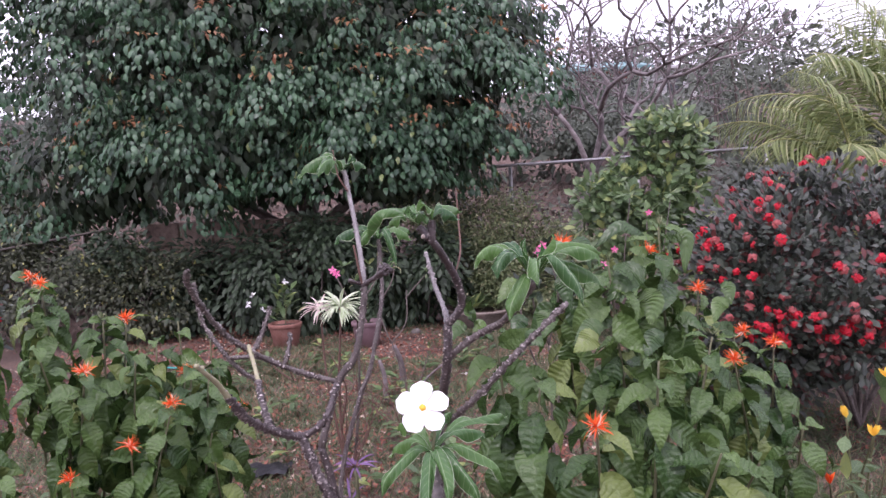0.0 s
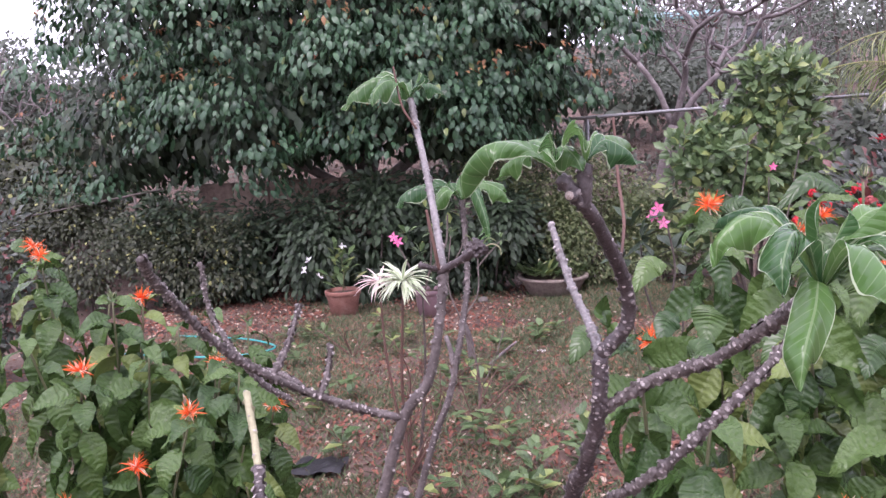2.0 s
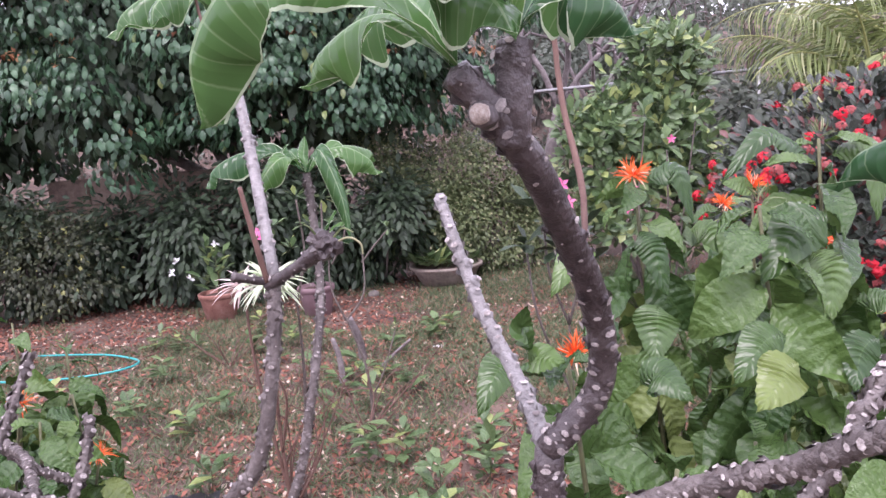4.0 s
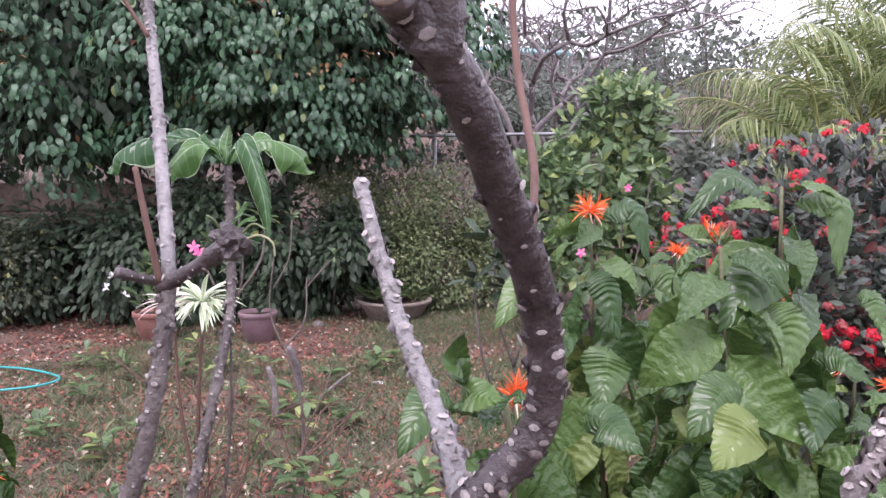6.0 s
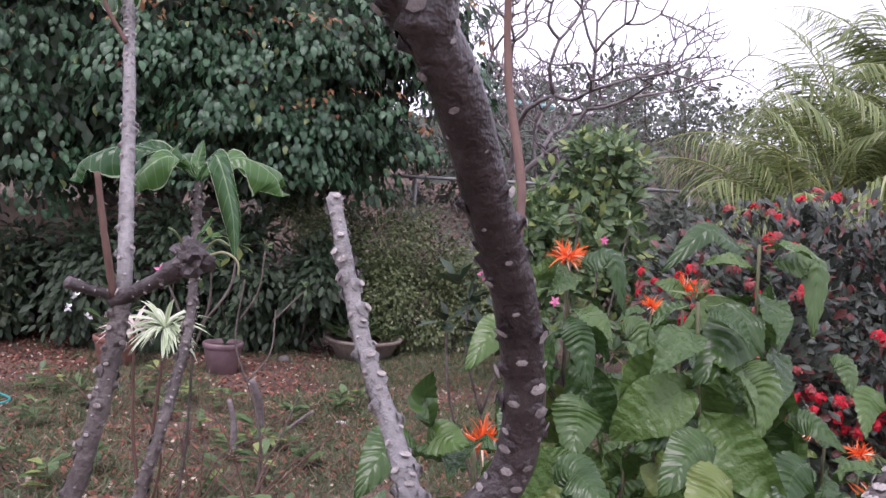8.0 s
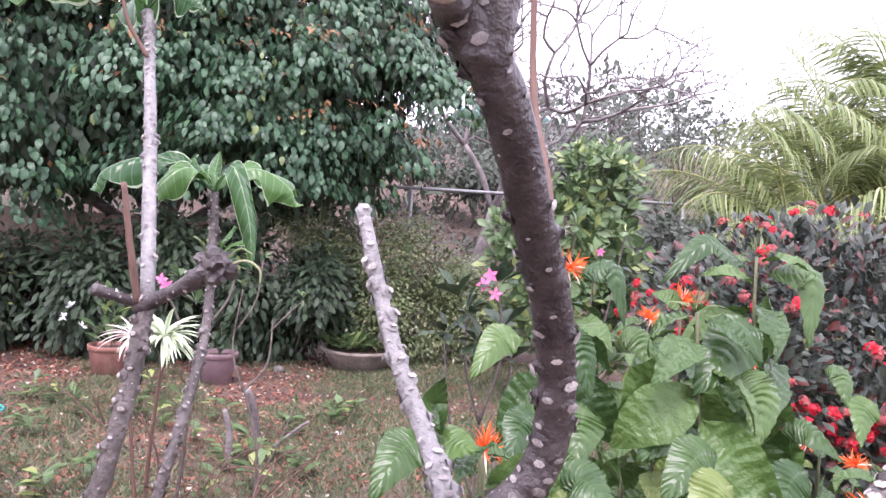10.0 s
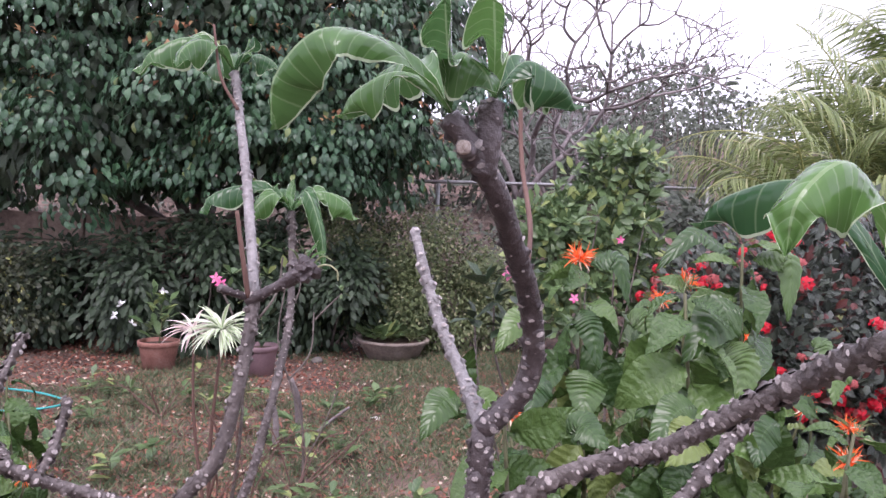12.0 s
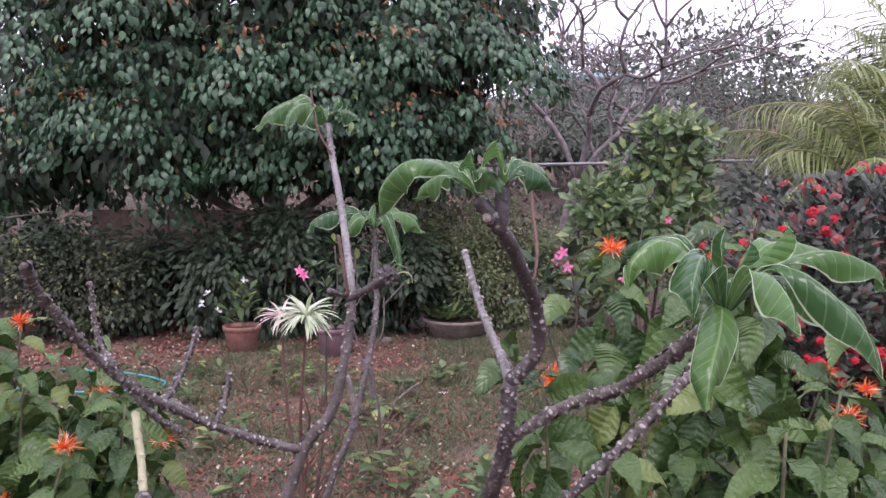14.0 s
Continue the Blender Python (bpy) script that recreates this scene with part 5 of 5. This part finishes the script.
desert_rose((-0.42, 4.9, 0), [[(-0.42, 4.9, -0.02), (-0.43, 4.9, 0.3), (-0.515, 4.9, 0.6)], [(-0.515, 4.9, 0.58), (-0.41, 4.95, 0.72), (-0.40, 5.0, 0.94)], [(-0.41, 5.0, 0.88), (-0.32, 5.0, 0.98), (-0.25, 5.0, 1.05)],
                              [(-0.42, 4.9, 0.12), (-0.33, 4.88, 0.30), (-0.25, 4.9, 0.52)], [(-0.515, 4.9, 0.58), (-0.58, 4.9, 0.8), (-0.55, 4.9, 1.1)], [(-0.56, 4.9, 0.9), (-0.48, 4.9, 1.05), (-0.46, 4.9, 1.25)]],
            [(-0.25, 5.0, 1.06), (-0.55, 4.9, 1.12), (-0.46, 4.9, 1.27), (-0.25, 4.9, 0.53)], [], "gnarled grey desert rose with nearly bare branches", 0.05, 5)
desert_rose((-0.68, 4.05, 0), [[(-0.68, 4.05, -0.02), (-0.62, 4.05, 0.5), (-0.60, 4.0, 0.95)], [(-0.60, 4.0, 0.9), (-0.66, 3.97, 1.08), (-0.71, 3.94, 1.2)], [(-0.60, 4.0, 0.9), (-0.55, 4.0, 1.1), (-0.56, 4.0, 1.32)], [(-0.58, 4.0, 1.0), (-0.48, 4.0, 1.15), (-0.46, 4.0, 1.3)]],
            [(-0.66, 3.98, 1.22), (-0.56, 4.0, 1.33), (-0.46, 4.0, 1.32), (-0.60, 4.0, 1.12), (-0.52, 4.0, 1.22)], [(-0.713, 3.93, 1.21), (-0.69, 3.92, 1.19)], "thin desert rose with a pink flower and small leaf tufts", 0.055, 7)
desert_rose((0.47, 3.75, 0), [[(0.47, 3.75, -0.02), (0.46, 3.7, 0.45), (0.45, 3.65, 0.84)], [(0.45, 3.65, 0.8), (0.38, 3.6, 1.0), (0.36, 3.55, 1.18)], [(0.45, 3.65, 0.8), (0.5, 3.6, 1.05), (0.46, 3.55, 1.28)], [(0.46, 3.7, 0.5), (0.33, 3.6, 0.85), (0.30, 3.6, 1.1)], [(0.46, 3.7, 0.3), (0.54, 3.7, 0.7), (0.56, 3.7, 1.0)]],
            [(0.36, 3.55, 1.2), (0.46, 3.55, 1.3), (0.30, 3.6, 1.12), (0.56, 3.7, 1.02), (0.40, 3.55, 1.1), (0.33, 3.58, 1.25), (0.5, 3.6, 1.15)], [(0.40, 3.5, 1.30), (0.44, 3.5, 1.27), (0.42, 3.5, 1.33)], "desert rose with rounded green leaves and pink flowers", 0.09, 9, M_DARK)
desert_rose((1.3, 5.0, 0), [[(1.3, 5.0, -0.02), (1.31, 5.0, 0.7), (1.30, 4.95, 1.36)], [(1.32, 5.0, 0.5), (1.4, 5.0, 1.0), (1.48, 5.0, 1.5)], [(1.25, 5.0, 0.4), (1.15, 5.0, 1.0), (1.2, 5.0, 1.52)]],
            [(1.30, 4.95, 1.38), (1.48, 5.0, 1.54), (1.2, 5.0, 1.55), (1.35, 4.95, 1.0), (1.1, 5.0, 0.9), (1.45, 5.0, 0.8)], [(1.29, 4.85, 1.42), (1.0, 4.6, 1.2), (0.85, 4.2, 1.15)], "slender desert rose stems with leaf tufts and pink flowers", 0.11, 8)


def dry_bush(place, spread, tall, count, label):
    ob = thing("dry_bush", place, label, "bush", "dry twiggy plants")
    x, y, z = place
    for k in range(count):
        a, reach = rng.uniform(0, 2 * math.pi), spread * rng.uniform(0.4, 1.0)
        top = np.array((x + reach * math.cos(a), y + 0.5 * reach * math.sin(a), z + tall * rng.uniform(0.45, 1.0)))
        mid = np.array((x, y, z)) * 0.5 + top * 0.5 + rng.normal(size=3) * 0.05 + (0, 0, 0.06)
        stem = twig(ob, [(x, y, z - 0.01), mid, top], 0.005, 0.002, M_DEADSTEM, "stem", 5)
        for side in range(2):
            u = rng.uniform(0.45, 0.85)
            p = mid * (1 - u) + top * u
            q = p + rng.normal(size=3) * (0.13, 0.08, 0.08) + (0, 0, 0.05)
            v, f = tube(curve([p, p * 0.5 + q * 0.5 + (0, 0, 0.02), q], 8), [0.0024, 0.0012], 4)
            part("twig", mesh_of("twig", local(ob, v), f, M_DEADSTEM), stem)
    return ob


dry_bush((-0.72, 3.95, 0), 0.42, 0.62, 9, "thin reddish bare twigs of a dry plant on the lawn")
dry_bush((-0.45, 4.75, 0), 0.55, 0.5, 8, "thin reddish bare twigs of a dry plant on the lawn")
dry_bush((-1.55, 6.2, 0), 0.6, 0.42, 7, "sparse bare twigs of a dry plant on the soil")
for foot, tip, r in (((-0.56, 6.1, 0), (-0.62, 6.0, 0.33), 0.030), ((-0.47, 5.75, 0.0), (-0.20, 5.7, 0.22), 0.013), ((-0.66, 5.6, 0.0), (-0.70, 5.6, 0.30), 0.022)):
    ob = thing("dead_stump", foot, "pale grey dead stump of a shrub on the lawn", "stump", "dead stumps")
    foot, tip = np.array(foot), np.array(tip)
    twig(ob, [foot - (0, 0, 0.02), foot * 0.5 + tip * 0.5 + (0.015, 0, 0.01), tip], r, r * 0.7, M_BARE, "stem", 8)


# ---- pots ----
def lathe(place, profile, mat, name, parent, sides=28):
    verts, faces = [], []
    for r, z in profile:
        verts += [(r * math.cos(a), r * math.sin(a), z) for a in np.linspace(0, 2 * math.pi, sides + 1)[:sides]]
    for j in range(len(profile) - 1):
        for i in range(sides):
            i2 = (i + 1) % sides
            faces.append((j * sides + i, j * sides + i2, (j + 1) * sides + i2, (j + 1) * sides + i))
    verts.append((0, 0, profile[-1][1]))
    c = len(verts) - 1
    for i in range(sides):
        faces.append(((len(profile) - 1) * sides + i, (len(profile) - 1) * sides + (i + 1) % sides, c))
    return part(name, mesh_of(name, verts, faces, mat), parent)


def pot(place, r, h, mat, label, flare=0.72):
    ob = thing("plant_pot", place, label, "pot", "plant pots")
    lathe(place, [(r * flare * 0.9, 0), (r * flare, 0.005), (r * 0.93, h * 0.8), (r * 0.94, h * 0.82), (r, h * 0.83), (r * 1.02, h * 0.97), (r, h), (r * 0.9, h), (r * 0.87, h * 0.86)], mat, "body", ob)
    lathe(place, [(r * 0.88, h * 0.87), (r * 0.5, h * 0.9)], M_SOIL, "potting_soil", ob)
    return ob


pot((-2.02, 7.75, 0), 0.185, 0.27, M_TERRA, "weathered terracotta pot with a leafy white-flowered plant")
pot((-1.08, 7.6, 0), 0.17, 0.28, M_MAUVE, "dull mauve plastic pot beside the bed")
pot((0.17, 8.6, 0), 0.39, 0.21, M_BOWL, "wide shallow concrete bowl planted with grass", 0.7)


def pot_plant(place, n, size, mat, grid, label, name="potted_plant", rise=0.8, tall=0.3, flowers=()):
    ob = thing(name, place, label, "plant")
    u = unit(ball(n) * (1, 1, 0.5) + (0, 0, rise))
    h = rng.uniform(0, tall, n)
    part("foliage", scattered("foliage", grid, frames(u * 0.05 + np.stack([rng.normal(size=n) * 0.06, rng.normal(size=n) * 0.06, h], 1), u, ball(n) * 0.3 + (0, 0, 1), size * rng.uniform(0.6, 1.2, n)), mat), ob)
    twig(ob, [np.array(place), np.array(place) + (0.02, 0, tall * 0.5), np.array(place) + (0, 0.02, tall)], 0.006, 0.003, M_STEM)
    for q in flowers:
        u = unit(ball(7) + (0, -0.6, 0.3))
        part("flower", scattered("flower", SMALL, frames(np.repeat([local(ob, q)], 7, 0), np.cross(u, ball(7)), u, [0.05] * 7), M_WHITE), ob, "small white flower")
    return ob


pot_plant((-2.02, 7.75, 0.23), 42, 0.16, M_JASMINE, OVAL, "leafy green plant with small white flowers in the terracotta pot", tall=0.42, flowers=((-2.35, 7.55, 0.52), (-2.28, 7.5, 0.62), (-1.95, 7.6, 0.75), (-2.2, 7.55, 0.45)))
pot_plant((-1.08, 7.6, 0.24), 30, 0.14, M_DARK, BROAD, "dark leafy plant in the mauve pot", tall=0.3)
for k, (dx, dy) in enumerate(((-0.2, 0.0), (0.0, -0.12), (0.2, 0.05), (0.05, 0.15), (-0.1, -0.18), (0.16, -0.17))):
    pot_plant((0.17 + dx, 8.6 + dy, 0.185), 54, 0.18, M_VINE if k % 2 else M_JASMINE, LEAFLET if k % 2 else BROAD, "tuft of grassy green leaves in the concrete bowl", "grass_tuft", 0.9, 0.05)

# seedlings
for k in range(48):
    x, y = rng.uniform(-2.5, 0.2), rng.uniform(3.6, 7.0)
    n = rng.integers(7, 16)
    ob = thing("seedling", (x, y, height(x, y)), "small green seedling growing in the lawn", "plant", "lawn seedlings")
    u = unit(ball(n) * (1, 1, 0.3) + (0, 0, 0.35))
    h = rng.uniform(0.03, 0.16, n)
    part("foliage", scattered("foliage", OVAL, frames(np.stack([rng.normal(size=n) * 0.02, rng.normal(size=n) * 0.02, h], 1), u, np.tile((0, 0, 1.0), (n, 1)), rng.uniform(0.07, 0.14, n)), M_JASMINE), ob)
    twig(ob, [(x, y, height(x, y)), (x + 0.01, y, height(x, y) + 0.08), (x, y, height(x, y) + 0.16)], 0.003, 0.0015, M_STEM)

# fallen sticks, petal, hose, sheet, stones
for k in range(16):
    x, y, a, s = rng.uniform(-2.5, 0.8), rng.uniform(3.6, 8.2), rng.uniform(0, 6.28), rng.uniform(0.2, 0.7)
    p = np.array((x, y, height(x, y) + 0.008))
    d = np.array((math.cos(a), math.sin(a), 0)) * s
    ob = thing("fallen_twig", p, "thin dry brown twig lying on the grass", "twig", "fallen twigs")
    twig(ob, [p, p + d * 0.5 + (0.03, 0.02, rng.uniform(0.01, 0.06)), p + d + (0, 0, 0.01)], 0.005, 0.002, M_DEADSTEM, "twig", 5)
ob = thing("fallen_flower", (-0.014, 6.14, 0.02), "white fallen flower lying on the lawn", "flower")
part("petals", scattered("petals", PETAL, frames([(0, 0, 0.01)] * 4, [(1, 0.2, 0.1), (-0.3, 1, 0.2), (-0.8, -0.5, 0.3), (0.3, -1, 0.1)], [(0, 0, 1)] * 4, [0.045] * 4), M_WHITE), ob)
hose = thing("garden_hose", (-2.6, 6.35, 0.03), "teal garden hose lying in a loop on the soil", "hose")
twig(hose, [(-3.4, 6.9, 0.03), (-2.75, 6.75, 0.03), (-2.4, 6.55, 0.03), (-2.28, 6.36, 0.035), (-2.45, 6.2, 0.03), (-2.9, 6.15, 0.03), (-3.6, 6.3, 0.03)], 0.008, 0.008, M_HOSE, "tube", 10)
ob = thing("plastic_sheet", (-1.2, 4.05, 0), "crumpled black plastic sheet lying on the soil", "sheet")
sv, sf = [], []
for j in range(9):
    for i in range(13):
        x, y = (i / 12 - 0.5) * 0.27, (j / 8 - 0.5) * 0.2
        sv.append((x, y, 0.03 + 0.05 * max(0, noise.noise(Vector((x * 9, y * 9, 5)))) + 0.02 * noise.noise(Vector((x * 25, y * 25, 2)))))
for j in range(8):
    for i in range(12):
        sf.append((j * 13 + i, j * 13 + i + 1, (j + 1) * 13 + i + 1, (j + 1) * 13 + i))
part("sheet", mesh_of("sheet", sv, sf, M_BLACK), ob)
for x, y, s in ((-0.6, 8.2, 0.06), (0.75, 8.3, 0.05)):
    bm = bmesh.new()
    bmesh.ops.create_icosphere(bm, subdivisions=2, radius=s)
    for q in bm.verts:
        q.co *= 1 + 0.3 * noise.noise(q.co * 9 + Vector((x, y, 0)))
        q.co.z *= 0.65
    me = bpy.data.meshes.new("stone")
    bm.to_mesh(me)
    bm.free()
    me.materials.append(M_STONE)
    st = new("stone", me)
    st.location = (x, y, s * 0.45)
    tagged(st, "rough grey edging stone on the soil", "stone", "edging stones")

pu = thing("purple_plant", (-0.30, 2.15, 0), "purple-leaved plant beside the plumeria trunk", "plant")
twig(pu, [(-0.30, 2.15, -0.02), (-0.31, 2.13, 0.4), (-0.325, 2.1, 0.77)], 0.008, 0.006, M_STEM)
rosette("rosette", pu, local(pu, (-0.325, 2.1, 0.78)), 16, 0.085, M_PURPLE)
rosette("rosette", pu, local(pu, (-0.35, 2.12, 0.66)), 10, 0.09, M_PURPLE)

yb = thing("budding_shrub", (1.58, 2.8, 0), "small leafy shrub with yellow and pink buds", "shrub")
for x, y, z in ((1.53, 2.62, 0.63), (1.50, 2.75, 0.66), (1.62, 2.7, 0.82), (1.72, 2.75, 0.7), (1.36, 2.6, 0.46)):
    twig(yb, [(1.58, 2.8, -0.02), ((1.58 + x) / 2, 2.78, z * 0.5), (x, y, z)], 0.006, 0.003, M_STEM)
    k = 9
    u = unit(ball(k) + (0, -0.1, 0.2))
    pieces("leaf", OVAL, frames(np.repeat([local(yb, (x, y, z - 0.06))], k, 0) + u * 0.03 + np.stack([np.zeros(k), np.zeros(k), -rng.uniform(0, 0.2, k)], 1), u, ball(k) * 0.4 + (0, 0, 1), rng.uniform(0.06, 0.11, k)), M_JASMINE, yb)
    u = unit(ball(6) * 0.4 + (0, 0, 1))
    part("flower_bud", scattered("flower_bud", BROAD, frames(np.repeat([local(yb, (x, y, z))], 6, 0), u, ball(6), [0.05] * 6), M_YELLOW if z > 0.5 else M_ORANGE), yb, "half open yellow bud")
